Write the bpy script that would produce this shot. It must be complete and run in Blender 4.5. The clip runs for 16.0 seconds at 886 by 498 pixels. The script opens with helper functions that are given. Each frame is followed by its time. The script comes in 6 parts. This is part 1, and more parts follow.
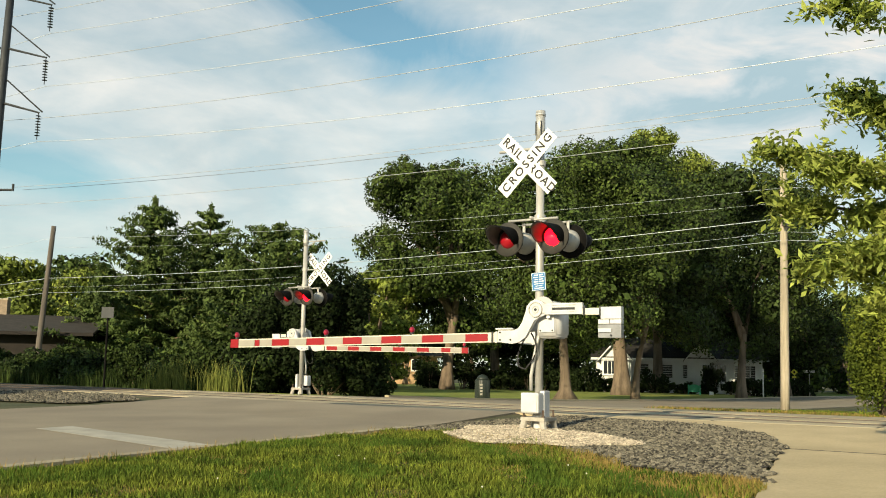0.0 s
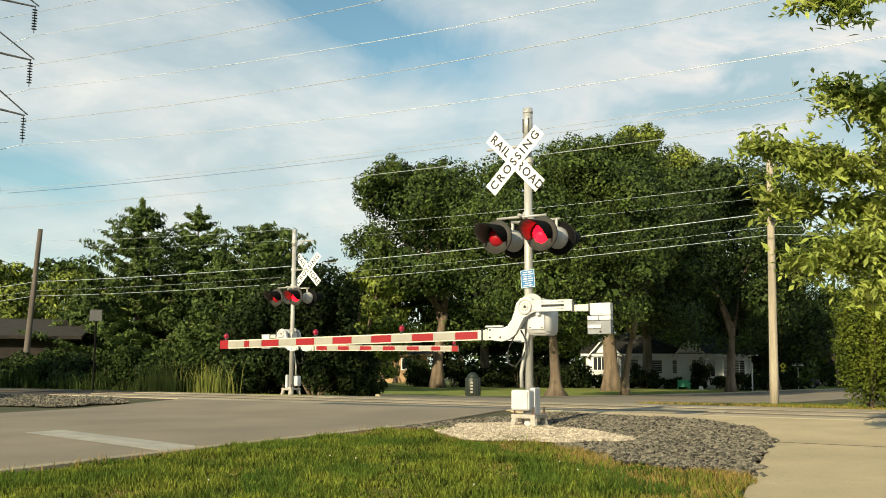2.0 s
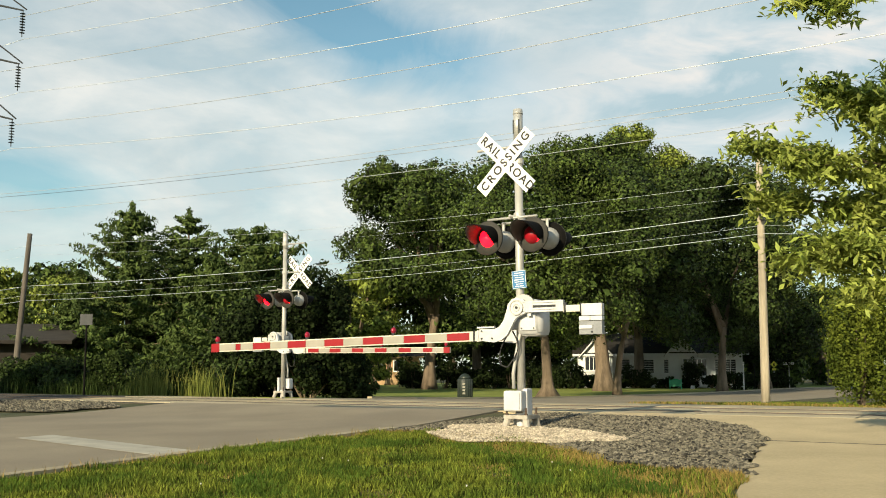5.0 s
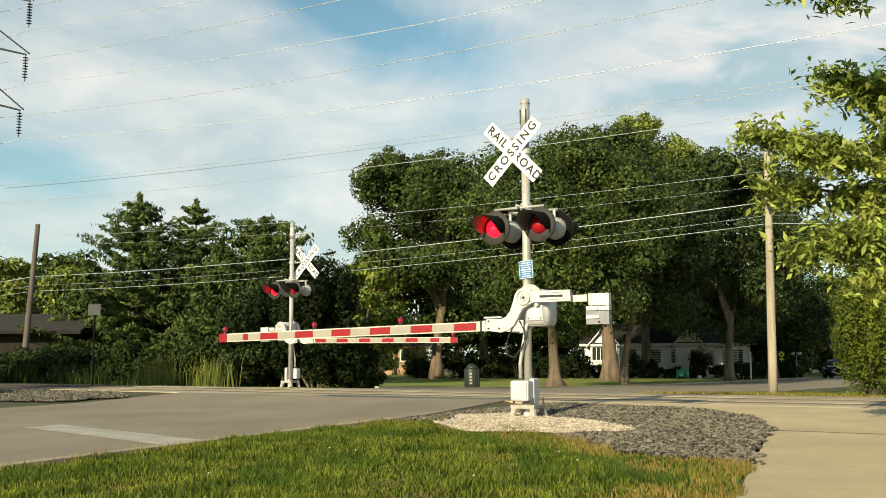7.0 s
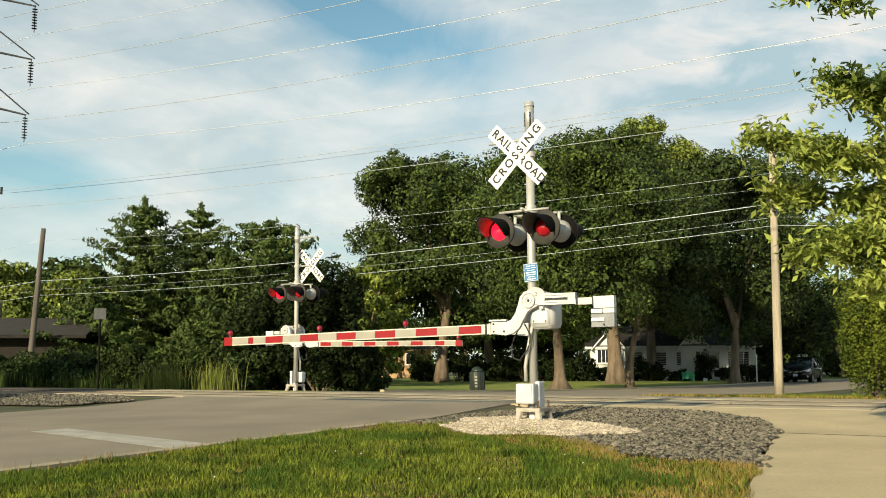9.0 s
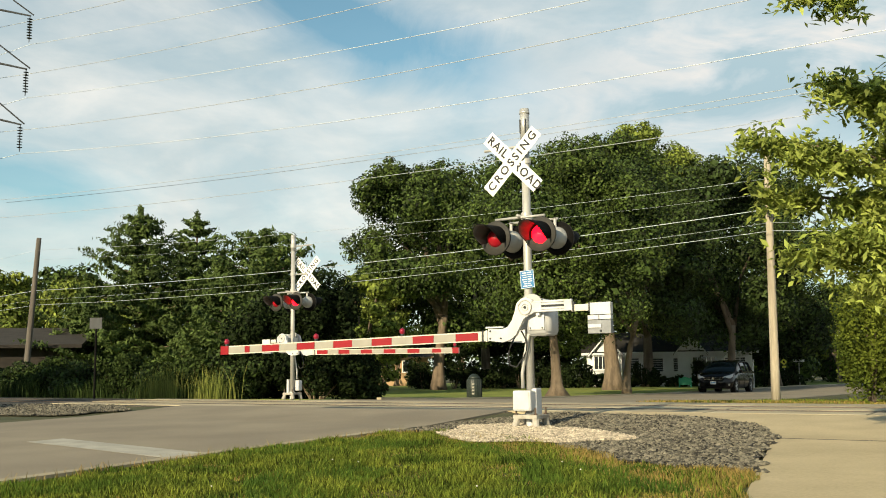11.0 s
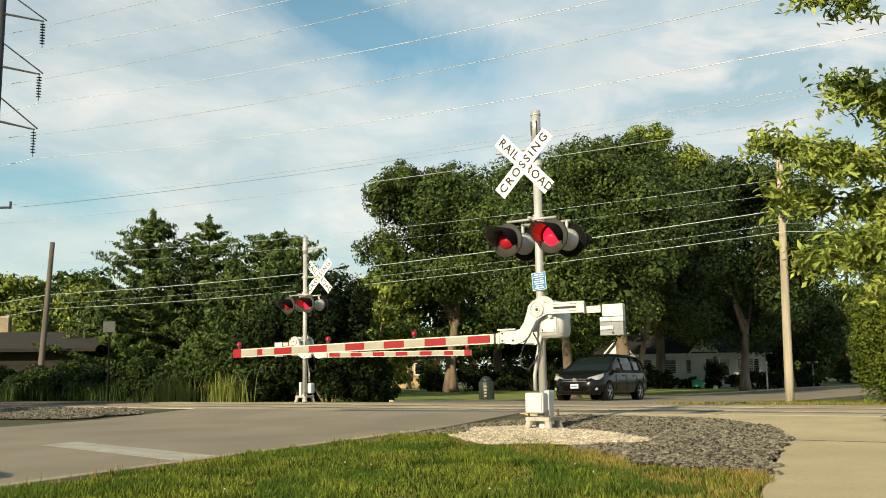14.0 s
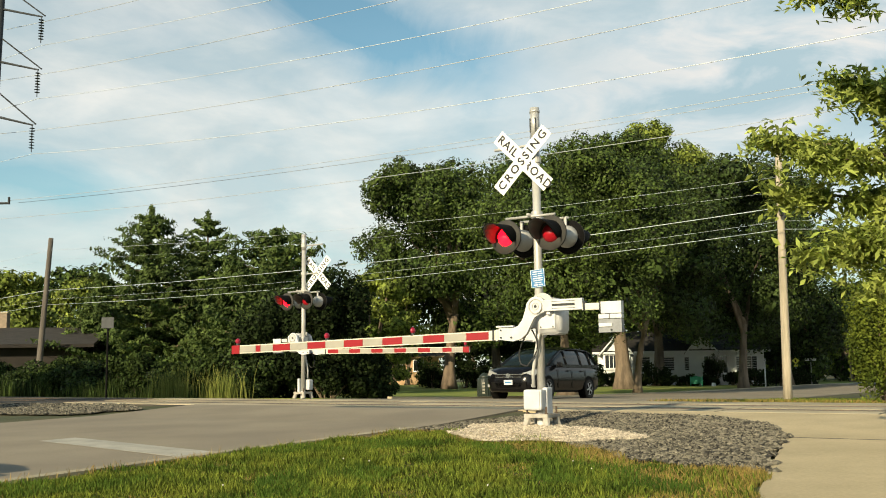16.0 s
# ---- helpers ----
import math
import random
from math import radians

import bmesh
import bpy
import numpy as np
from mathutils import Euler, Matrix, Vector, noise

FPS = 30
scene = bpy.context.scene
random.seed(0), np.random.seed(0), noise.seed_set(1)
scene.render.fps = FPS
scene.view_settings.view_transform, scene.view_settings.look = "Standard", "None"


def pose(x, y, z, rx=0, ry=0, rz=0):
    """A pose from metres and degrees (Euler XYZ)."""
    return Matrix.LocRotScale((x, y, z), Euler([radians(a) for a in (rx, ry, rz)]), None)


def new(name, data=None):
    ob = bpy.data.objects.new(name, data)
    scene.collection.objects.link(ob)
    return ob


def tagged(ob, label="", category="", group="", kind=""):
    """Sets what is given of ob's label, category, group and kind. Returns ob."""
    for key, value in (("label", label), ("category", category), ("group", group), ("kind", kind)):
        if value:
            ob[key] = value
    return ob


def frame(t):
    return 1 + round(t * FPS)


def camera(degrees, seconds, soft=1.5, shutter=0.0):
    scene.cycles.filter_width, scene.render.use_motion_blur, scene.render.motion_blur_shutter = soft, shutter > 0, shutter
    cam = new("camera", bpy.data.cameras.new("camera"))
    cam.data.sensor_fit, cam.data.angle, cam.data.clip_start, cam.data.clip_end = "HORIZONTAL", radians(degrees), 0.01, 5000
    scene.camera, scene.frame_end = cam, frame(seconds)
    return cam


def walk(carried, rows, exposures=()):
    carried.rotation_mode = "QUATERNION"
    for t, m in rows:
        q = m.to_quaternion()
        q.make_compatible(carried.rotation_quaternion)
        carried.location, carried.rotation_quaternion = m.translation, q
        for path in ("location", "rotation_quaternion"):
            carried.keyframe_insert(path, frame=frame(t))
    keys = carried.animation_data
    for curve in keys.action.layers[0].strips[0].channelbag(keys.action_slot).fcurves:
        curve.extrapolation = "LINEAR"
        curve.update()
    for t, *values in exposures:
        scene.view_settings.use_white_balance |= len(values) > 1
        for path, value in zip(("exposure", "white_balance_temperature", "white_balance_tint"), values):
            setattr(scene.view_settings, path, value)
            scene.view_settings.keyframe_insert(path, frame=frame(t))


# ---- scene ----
cam = camera(49.0, 16.0, 1.0)
EYE = (0.0, 0.0, 0.885)
# seconds, yaw, pitch, roll of a hand-held camera that stands in one spot
TURNS = [
    (0.0, -0.001, 7.100, -1.099),
    (0.5, -0.008, 7.280, -0.934),
    (1.0, -0.431, 7.278, -0.363),
    (1.5, -0.451, 7.167, -0.250),
    (2.0, -0.573, 7.010, -0.330),
    (2.5, -0.381, 6.921, -0.113),
    (3.0, -0.843, 6.985, 0.172),
    (3.5, -1.015, 7.067, 0.161),
    (4.0, -1.086, 7.241, 0.192),
    (6.5, -0.829, 6.615, 0.139),
    (7.0, -0.629, 6.513, 0.159),
    (7.5, -0.360, 6.739, -0.016),
    (8.0, -0.435, 6.696, 0.136),
    (8.5, -0.493, 6.755, 0.231),
    (9.0, -0.328, 6.697, 0.303),
    (11.5, -0.535, 7.266, 0.698),
    (12.0, -0.358, 7.366, 0.509),
    (12.5, -0.508, 7.390, 0.517),
    (13.0, -0.571, 7.323, 0.417),
    (13.5, 0.091, 6.939, 0.418),
    (14.0, 0.200, 7.276, 0.823),
    (14.5, -0.302, 7.056, 0.985),
    (15.0, 0.107, 7.156, 0.875),
    (15.5, -0.071, 7.054, 0.732),
    (16.0, 0.107, 7.083, 0.695),
]
walk(cam, [(t, pose(*EYE, 90 + pitch, roll, yaw)) for t, yaw, pitch, roll in TURNS])

# ---- world, sun ----
SUN_WAY = Vector((0.55, 0.835, -0.38)).normalized()
scene.view_settings.exposure = 0.0


def build_world():
    world = bpy.data.worlds.new("sky")
    scene.world = world
    world.use_nodes = True
    n, l = world.node_tree.nodes, world.node_tree.links
    n.clear()
    out, bg = n.new("ShaderNodeOutputWorld"), n.new("ShaderNodeBackground")
    sky = n.new("ShaderNodeTexSky")
    sky.sky_type, sky.sun_disc = "NISHITA", False
    sky.sun_elevation, sky.sun_rotation = math.asin(-SUN_WAY.z), math.atan2(-SUN_WAY.x, -SUN_WAY.y)
    sky.air_density, sky.dust_density, sky.ozone_density = 1.0, 0.6, 1.5
    co = n.new("ShaderNodeTexCoord")
    sep = n.new("ShaderNodeSeparateXYZ")
    l.new(co.outputs["Generated"], sep.inputs[0])

    def m(op, a, b=None, c=None, clamp=False):
        node = n.new("ShaderNodeMath")
        node.operation, node.use_clamp = op, clamp
        for i, v in enumerate((a, b, c)):
            if v is None:
                continue
            if isinstance(v, (int, float)):
                node.inputs[i].default_value = v
            else:
                l.new(v, node.inputs[i])
        return node.outputs[0]

    X, Y, Z = sep.outputs
    az = m("ARCTAN2", X, Y)
    # cloud layer: streaks seen on a flat sheet overhead
    up = m("ADD", m("MAXIMUM", Z, 0.0), 0.12)
    flat = n.new("ShaderNodeCombineXYZ")
    l.new(m("DIVIDE", X, up), flat.inputs[0])
    l.new(m("DIVIDE", Y, up), flat.inputs[1])

    def fog(scale, detail, rough, vec, dist=0.0, off=(0, 0, 0), sc=(1, 1, 1), rot=0):
        mp = n.new("ShaderNodeMapping")
        mp.inputs["Location"].default_value, mp.inputs["Scale"].default_value = off, sc
        mp.inputs["Rotation"].default_value = (0, 0, rot)
        l.new(vec, mp.inputs[0])
        t = n.new("ShaderNodeTexNoise")
        t.inputs["Scale"].default_value, t.inputs["Detail"].default_value = scale, detail
        t.inputs["Roughness"].default_value, t.inputs["Distortion"].default_value = rough, dist
        l.new(mp.outputs[0], t.inputs["Vector"])
        return t.outputs["Fac"]

    wisps = fog(0.9, 9, 0.62, flat.outputs[0], 0.6, (0.3, 1.7, 0), (1.0, 0.55, 1), 0.5)
    puffs = fog(7.0, 7, 0.55, co.outputs["Generated"], 0.3, (0.2, 0.1, 0.4), (1, 1, 2.6))
    edge = m("MULTIPLY", m("SUBTRACT", fog(4.5, 9, 0.66, co.outputs["Generated"], 1.2, (1.1, 0.4, 0), (1, 1, 1.8)), 0.5), 1.7)

    def gap(a0, z0, ra, rz, lean, soft):
        da, dz = m("SUBTRACT", az, a0), m("SUBTRACT", Z, z0)
        p = m("DIVIDE", m("ADD", da, m("MULTIPLY", dz, -lean)), ra)
        q = m("DIVIDE", m("ADD", dz, m("MULTIPLY", da, lean)), rz)
        d = m("ADD", m("SQRT", m("ADD", m("MULTIPLY", p, p), m("MULTIPLY", q, q))), edge)
        return m("SUBTRACT", 1.0, m("DIVIDE", m("SUBTRACT", d, 1.0 - soft), 2 * soft, clamp=True), clamp=True)

    # clear patches between the cloud banks
    g = m("MAXIMUM", gap(-0.075, 0.340, 0.185, 0.040, 0.30, 0.55), m("MULTIPLY", gap(-0.41, 0.185, 0.09, 0.022, 0.1, 0.6), 0.85))
    g = m("MAXIMUM", g, m("MULTIPLY", gap(0.24, 0.30, 0.13, 0.05, 0.1, 0.8), 0.3))
    veil = m("MULTIPLY", m("SUBTRACT", wisps, 0.36), 3.2, clamp=True)
    veil = m("ADD", m("MULTIPLY", veil, 0.45), 0.55)
    clear = m("SUBTRACT", 1.0, m("DIVIDE", m("SUBTRACT", Z, 0.40), 0.25, clamp=True))
    veil = m("MULTIPLY", veil, m("ADD", m("MULTIPLY", clear, 0.95), 0.05))
    cover = m("MULTIPLY", veil, m("SUBTRACT", 1.0, m("MULTIPLY", g, 0.92)), clamp=True)
    shade = n.new("ShaderNodeValToRGB")
    e = shade.color_ramp.elements
    e[0].position, e[0].color = 0.36, (0.64, 0.715, 0.71, 1)
    e[1].position, e[1].color = 0.66, (0.97, 0.945, 0.87, 1)
    l.new(puffs, shade.inputs[0])
    blue = n.new("ShaderNodeMixRGB")
    blue.blend_type, blue.inputs[0].default_value = "MULTIPLY", 1.0
    l.new(sky.outputs[0], blue.inputs[1])
    blue.inputs[2].default_value = (0.105, 0.145, 0.128, 1)
    mix = n.new("ShaderNodeMixRGB")
    l.new(cover, mix.inputs[0])
    l.new(blue.outputs[0], mix.inputs[1])
    l.new(shade.outputs[0], mix.inputs[2])
    # a bank of heaped clouds low in the right of the sky
    bank = gap(0.40, 0.285, 0.26, 0.085, -0.1, 0.5)
    heaps = fog(8.0, 9, 0.56, co.outputs["Generated"], 0.5, (0.7, 0.3, 0.15), (1, 1, 2.3))
    tint = n.new("ShaderNodeValToRGB")
    e = tint.color_ramp.elements
    e[0].position, e[0].color = 0.40, (0.44, 0.60, 0.66, 1)
    e[1].position, e[1].color = 0.60, (0.90, 0.87, 0.82, 1)
    mid = e.new(0.50)
    mid.color = (0.66, 0.74, 0.76, 1)
    l.new(heaps, tint.inputs[0])
    over = n.new("ShaderNodeMixRGB")
    l.new(m("MULTIPLY", bank, 0.9), over.inputs[0])
    l.new(mix.outputs[0], over.inputs[1])
    l.new(tint.outputs[0], over.inputs[2])
    l.new(over.outputs[0], bg.inputs[0])
    bg.inputs[1].default_value = 1.0
    l.new(bg.outputs[0], out.inputs[0])
    sun = new("sun", bpy.data.lights.new("sun", "SUN"))
    sun.data.energy, sun.data.angle, sun.data.color = 6.6, radians(0.6), (1.0, 0.85, 0.56)
    sun.matrix_basis = Matrix.Translation((-20, -30, 30)) @ SUN_WAY.to_track_quat("-Z", "Y").to_matrix().to_4x4()


build_world()


# ---- materials ----
def mat(name, col, rough=0.7, metal=0.0, var=0.25, scale=4.0, bump=0.0, fine=None, col2=None, island=0.0, thru=0.0, glow=None, obj=0.0, stretch=(1, 1, 1), spec=0.5):
    """Procedural surface: two scales of noise in the colour, a bump, and changes from piece to piece."""
    m = bpy.data.materials.new(name)
    m.use_nodes = True
    n, l = m.node_tree.nodes, m.node_tree.links
    b = n["Principled BSDF"]
    b.inputs["Roughness"].default_value, b.inputs["Metallic"].default_value = rough, metal
    b.inputs["Specular IOR Level"].default_value = spec
    co, mp = n.new("ShaderNodeTexCoord"), n.new("ShaderNodeMapping")
    mp.inputs["Scale"].default_value = stretch
    l.new(co.outputs["Object"], mp.inputs[0])

    def noise_tex(s, d):
        t = n.new("ShaderNodeTexNoise")
        t.inputs["Scale"].default_value, t.inputs["Detail"].default_value = s, d
        l.new(mp.outputs[0], t.inputs["Vector"])
        return t.outputs["Fac"]

    big, small = noise_tex(scale, 5), noise_tex(fine or scale * 14, 4)
    mix = n.new("ShaderNodeMixRGB")
    c2 = col2 or tuple(c * (1 - var * 1.4) for c in col)
    ramp = n.new("ShaderNodeValToRGB")
    ramp.color_ramp.elements[0].position, ramp.color_ramp.elements[1].position = 0.35, 0.65
    l.new(big, ramp.inputs[0])
    l.new(ramp.outputs[0], mix.inputs[0])
    mix.inputs[1].default_value, mix.inputs[2].default_value = (*c2, 1), (*col, 1)
    last = mix.outputs[0]

    def scaled(src, amount, last):
        k = n.new("ShaderNodeMath")
        k.operation = "MULTIPLY_ADD"
        l.new(src, k.inputs[0])
        k.inputs[1].default_value, k.inputs[2].default_value = 2 * amount, 1 - amount
        h = n.new("ShaderNodeMixRGB")
        h.blend_type, h.inputs[0].default_value = "MULTIPLY", 1.0
        l.new(last, h.inputs[1])
        l.new(k.outputs[0], h.inputs[2])
        return h.outputs[0]

    if var:
        last = scaled(small, var, last)
    if island:
        last = scaled(n.new("ShaderNodeNewGeometry").outputs["Random Per Island"], island, last)
    if obj:
        last = scaled(n.new("ShaderNodeObjectInfo").outputs["Random"], obj, last)
    l.new(last, b.inputs["Base Color"])
    if bump:
        bp = n.new("ShaderNodeBump")
        bp.inputs["Strength"].default_value, bp.inputs["Distance"].default_value = bump, 0.02
        l.new(small, bp.inputs["Height"])
        l.new(bp.outputs[0], b.inputs["Normal"])
    if thru:
        tr, ms = n.new("ShaderNodeBsdfTranslucent"), n.new("ShaderNodeMixShader")
        l.new(last, tr.inputs[0])
        ms.inputs[0].default_value = thru
        l.new(b.outputs[0], ms.inputs[1])
        l.new(tr.outputs[0], ms.inputs[2])
        l.new(ms.outputs[0], n["Material Output"].inputs[0])
    if glow:
        b.inputs["Emission Color"].default_value, b.inputs["Emission Strength"].default_value = (*glow[0], 1), glow[1]
    return m


GRASS_SOIL = mat("turf", (0.045, 0.055, 0.016), 0.95, var=0.3, scale=0.7, fine=20, bump=0.6, col2=(0.09, 0.08, 0.03))
LAWN = mat("lawn", (0.25, 0.29, 0.042), 0.95, var=0.25, scale=0.25, fine=9, bump=0.5, col2=(0.17, 0.21, 0.03))
BLADE = mat("grass_blade", (0.185, 0.215, 0.030), 0.75, col2=(0.066, 0.108, 0.015), spec=0.12, var=0.2, scale=1.6, island=0.85, thru=0.3)
LUSH = mat("lush_blade", (0.105, 0.165, 0.022), 0.75, col2=(0.06, 0.11, 0.016), spec=0.12, var=0.2, scale=0.8, island=0.35, thru=0.3)
STRAW = mat("dry_blade", (0.36, 0.25, 0.085), 0.75, col2=(0.23, 0.185, 0.05), spec=0.12, var=0.2, scale=1.2, island=0.4, thru=0.25)
ROAD = mat("worn_asphalt", (0.295, 0.247, 0.176), 0.9, var=0.2, scale=0.5, fine=45, bump=0.2, col2=(0.225, 0.188, 0.136))
CONCRETE = mat("concrete", (0.46, 0.395, 0.27), 0.9, var=0.15, scale=0.5, fine=40, bump=0.15, col2=(0.34, 0.285, 0.19), obj=0.10)
PATHMAT = mat("path_concrete", (0.53, 0.43, 0.26), 0.9, var=0.2, scale=1.1, fine=30, bump=0.15, col2=(0.44, 0.355, 0.21))
PAINT = mat("road_paint", (0.46, 0.43, 0.36), 0.8, var=0.18, scale=3, fine=60)
LIME = mat("limestone_chips", (0.50, 0.43, 0.33), 0.9, var=0.2, scale=8, island=0.45)
BALLAST = mat("ballast_stone", (0.142, 0.128, 0.096), 0.9, var=0.2, scale=8, island=0.95)
DIRT = mat("gravel_bed", (0.07, 0.062, 0.05), 0.95, var=0.3, scale=3, fine=50, bump=0.6)
DIRTPALE = mat("chip_bed", (0.36, 0.31, 0.24), 0.95, var=0.25, scale=3, fine=50, bump=0.6)
STEEL = mat("rail_steel", (0.16, 0.11, 0.08), 0.5, 0.6, var=0.3, scale=2, fine=30)
CROSSRUB = mat("worn_rubber_panel", (0.075, 0.066, 0.052), 0.85, var=0.25, scale=0.9, fine=18, col2=(0.20, 0.175, 0.135))
WHITE = mat("white_paint", (0.64, 0.645, 0.66), 0.45, var=0.10, scale=3.5, fine=40, col2=(0.54, 0.535, 0.53))
FEET = mat("weathered_white_paint", (0.46, 0.43, 0.38), 0.8, var=0.2, scale=7, fine=50, bump=0.2, col2=(0.30, 0.27, 0.22))
SIGNWHITE = mat("sign_white", (0.82, 0.82, 0.80), 0.45, var=0.03, scale=4)
SILVER = mat("silver_paint", (0.50, 0.49, 0.46), 0.5, 0.25, var=0.12, scale=3, fine=40)
GALV = mat("galvanised_steel", (0.55, 0.55, 0.54), 0.4, 0.35, var=0.15, scale=6, fine=50)
PLATEGREY = mat("bare_weight_steel", (0.27, 0.28, 0.30), 0.5, 0.2, var=0.15, scale=5, fine=40)
ALU = mat("gate_tape_silver", (0.36, 0.34, 0.29), 0.5, 0.1, var=0.08, scale=5)
CREAM = mat("gate_edge_white", (0.68, 0.65, 0.55), 0.5, var=0.08, scale=5)
REDTAPE = mat("red_tape", (0.29, 0.008, 0.014), 0.45, var=0.08, scale=5)
BLACK = mat("black_paint", (0.008, 0.0075, 0.007), 0.7, var=0.25, scale=4, spec=0.08)
LETTER = mat("black_lettering", (0.012, 0.012, 0.014), 0.6, var=0.0)
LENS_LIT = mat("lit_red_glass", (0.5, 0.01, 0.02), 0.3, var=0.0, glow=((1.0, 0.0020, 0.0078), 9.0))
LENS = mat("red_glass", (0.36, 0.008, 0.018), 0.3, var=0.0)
# hood inside made lighter than its black outside so the lamp's glow shows
LINING = mat("lightened_hood_lining", (0.13, 0.12, 0.11), 0.8, var=0.15, scale=6)
REDBULB = mat("red_gate_lamp", (0.27, 0.010, 0.030), 0.3, var=0.0, glow=((1.0, 0.02, 0.08), 0.04))
BLUE = mat("blue_sign", (0.04, 0.19, 0.42), 0.5, var=0.06, scale=6)
CABLE = mat("black_cable", (0.02, 0.02, 0.02), 0.6, var=0.1)
WIRE = mat("aluminium_wire", (0.56, 0.61, 0.66), 0.5, 0.2, var=0.05)
WIREDARK = mat("dark_wire", (0.40, 0.43, 0.46), 0.6, 0.1, var=0.05)
WOODPOLE = mat("weathered_pole", (0.50, 0.43, 0.32), 0.9, var=0.3, scale=6, fine=60, bump=0.5, stretch=(1, 1, 0.06))
POLEDARK = mat("dark_pole", (0.15, 0.13, 0.11), 0.9, var=0.3, scale=6, fine=60, bump=0.5, stretch=(1, 1, 0.06))
BARK = mat("bark", (0.22, 0.165, 0.115), 0.95, var=0.4, scale=3, fine=22, bump=1.0, stretch=(1, 1, 0.18))
IRON = mat("dark_steel", (0.05, 0.055, 0.06), 0.6, 0.4, var=0.2)
LEAF_A = mat("leaf_deep", (0.042, 0.066, 0.014), 0.7, col2=(0.025, 0.044, 0.010), spec=0.25, var=0.15, scale=0.35, island=0.9, thru=0.06)
LEAF_B = mat("leaf_mid", (0.062, 0.092, 0.016), 0.7, col2=(0.034, 0.058, 0.012), spec=0.25, var=0.15, scale=0.35, island=0.9, thru=0.06)
# light yellow-green leaf, also used to paint one crown as sunlit
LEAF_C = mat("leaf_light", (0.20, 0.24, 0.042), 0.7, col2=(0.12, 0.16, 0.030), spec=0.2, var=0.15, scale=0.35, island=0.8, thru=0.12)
# near-black leaf for dark evergreens, and for shade put into other shrubs
LEAF_D = mat("leaf_dark_and_shade", (0.020, 0.032, 0.009), 0.75, col2=(0.014, 0.024, 0.007), spec=0.12, var=0.15, scale=0.4, island=0.7, thru=0.16)
LEAF_NEAR = mat("ash_leaf", (0.36, 0.41, 0.095), 0.6, col2=(0.22, 0.28, 0.055), spec=0.25, var=0.15, scale=3, island=0.45, thru=0.3)
NEEDLE = mat("pine_needles", (0.105, 0.150, 0.040), 0.75, col2=(0.042, 0.066, 0.021), spec=0.12, var=0.15, scale=0.5, island=0.4, thru=0.12)
HEDGEMAT = mat("arborvitae_leaf", (0.15, 0.18, 0.022), 0.75, col2=(0.06, 0.085, 0.012), spec=0.12, var=0.2, scale=1, island=0.4, thru=0.2)
REED = mat("reed", (0.24, 0.24, 0.06), 0.8, var=0.2, scale=1, island=0.4, thru=0.2, spec=0.12, col2=(0.15, 0.18, 0.04))
WEED = mat("weed_leaf", (0.046, 0.070, 0.016), 0.75, col2=(0.024, 0.040, 0.010), spec=0.12, var=0.2, scale=0.6, island=0.7, thru=0.16)
SIDING = mat("white_siding", (0.78, 0.80, 0.80), 0.7, var=0.06, scale=1.5, fine=20)
TANWALL = mat("tan_brick", (0.55, 0.36, 0.20), 0.85, var=0.15, scale=2, fine=14)
SHINGLE = mat("brown_shingles", (0.036, 0.031, 0.027), 0.95, var=0.3, scale=2, fine=9, bump=0.5)
GREYSHINGLE = mat("grey_shingles", (0.025, 0.023, 0.021), 0.95, var=0.3, scale=2, fine=9, bump=0.5)
DARKWALL = mat("dark_wood_wall", (0.022, 0.017, 0.014), 0.9, var=0.25, scale=2, fine=14)
CHIMNEY = mat("chimney_brick", (0.36, 0.28, 0.20), 0.9, var=0.25, scale=3, fine=18)
PANE = mat("window_pane", (0.03, 0.035, 0.04), 0.08, var=0.0)
GREENSIGN = mat("green_sign", (0.03, 0.30, 0.16), 0.5, var=0.08)
YELLOW = mat("yellow_sign", (0.75, 0.72, 0.06), 0.5, var=0.04)
BINMAT = mat("dark_green_bin", (0.025, 0.035, 0.028), 0.45, var=0.2, scale=4)
CARPAINT = mat("charcoal_car_paint", (0.006, 0.006, 0.007), 0.16, 0.0, var=0.04, scale=3, spec=0.3)
GLASS = mat("car_glass", (0.010, 0.016, 0.017), 0.05, var=0.0, spec=0.3)
CHROME = mat("chrome", (0.6, 0.6, 0.6), 0.2, 0.9, var=0.03)
HEADLIGHT = mat("headlight_glass", (0.42, 0.42, 0.41), 0.12, 0.3, var=0.05)
TYRE = mat("tyre_rubber", (0.02, 0.02, 0.02), 0.85, var=0.2)
PLATE = mat("plate_white", (0.6, 0.6, 0.62), 0.5, var=0.05)


# ---- plan: s runs along the road, u across it, the railway lies across the road ----
RX, RY = math.sin(radians(34)), math.cos(radians(34))
ROAD_TURN = -34.0
PROFILE_S = [-200, -6, 0, 3, 5.4, 8.1, 12.9, 15.6, 18.9, 21.5, 27, 35, 46, 60, 80, 100, 200]
PROFILE_Z = [-0.9, -0.62, -0.42, -0.24, -0.15, -0.09, 0.0, 0.14, 0.15, 0.08, -0.09, -0.27, -0.42, -0.56, -0.68, -0.92, -1.0]


def W(s, u):
    return s * RX - u * RY, s * RY + u * RX


def SU(x, y):
    return x * RX + y * RY, -x * RY + y * RX


def Z(s):
    return float(np.interp(s, PROFILE_S, PROFILE_Z))


def G(x, y):
    return Z(SU(x, y)[0])


def bend(s):
    """The road drifts a little to its left beyond the crossing."""
    return 0.04 * max(0.0, s - 30)


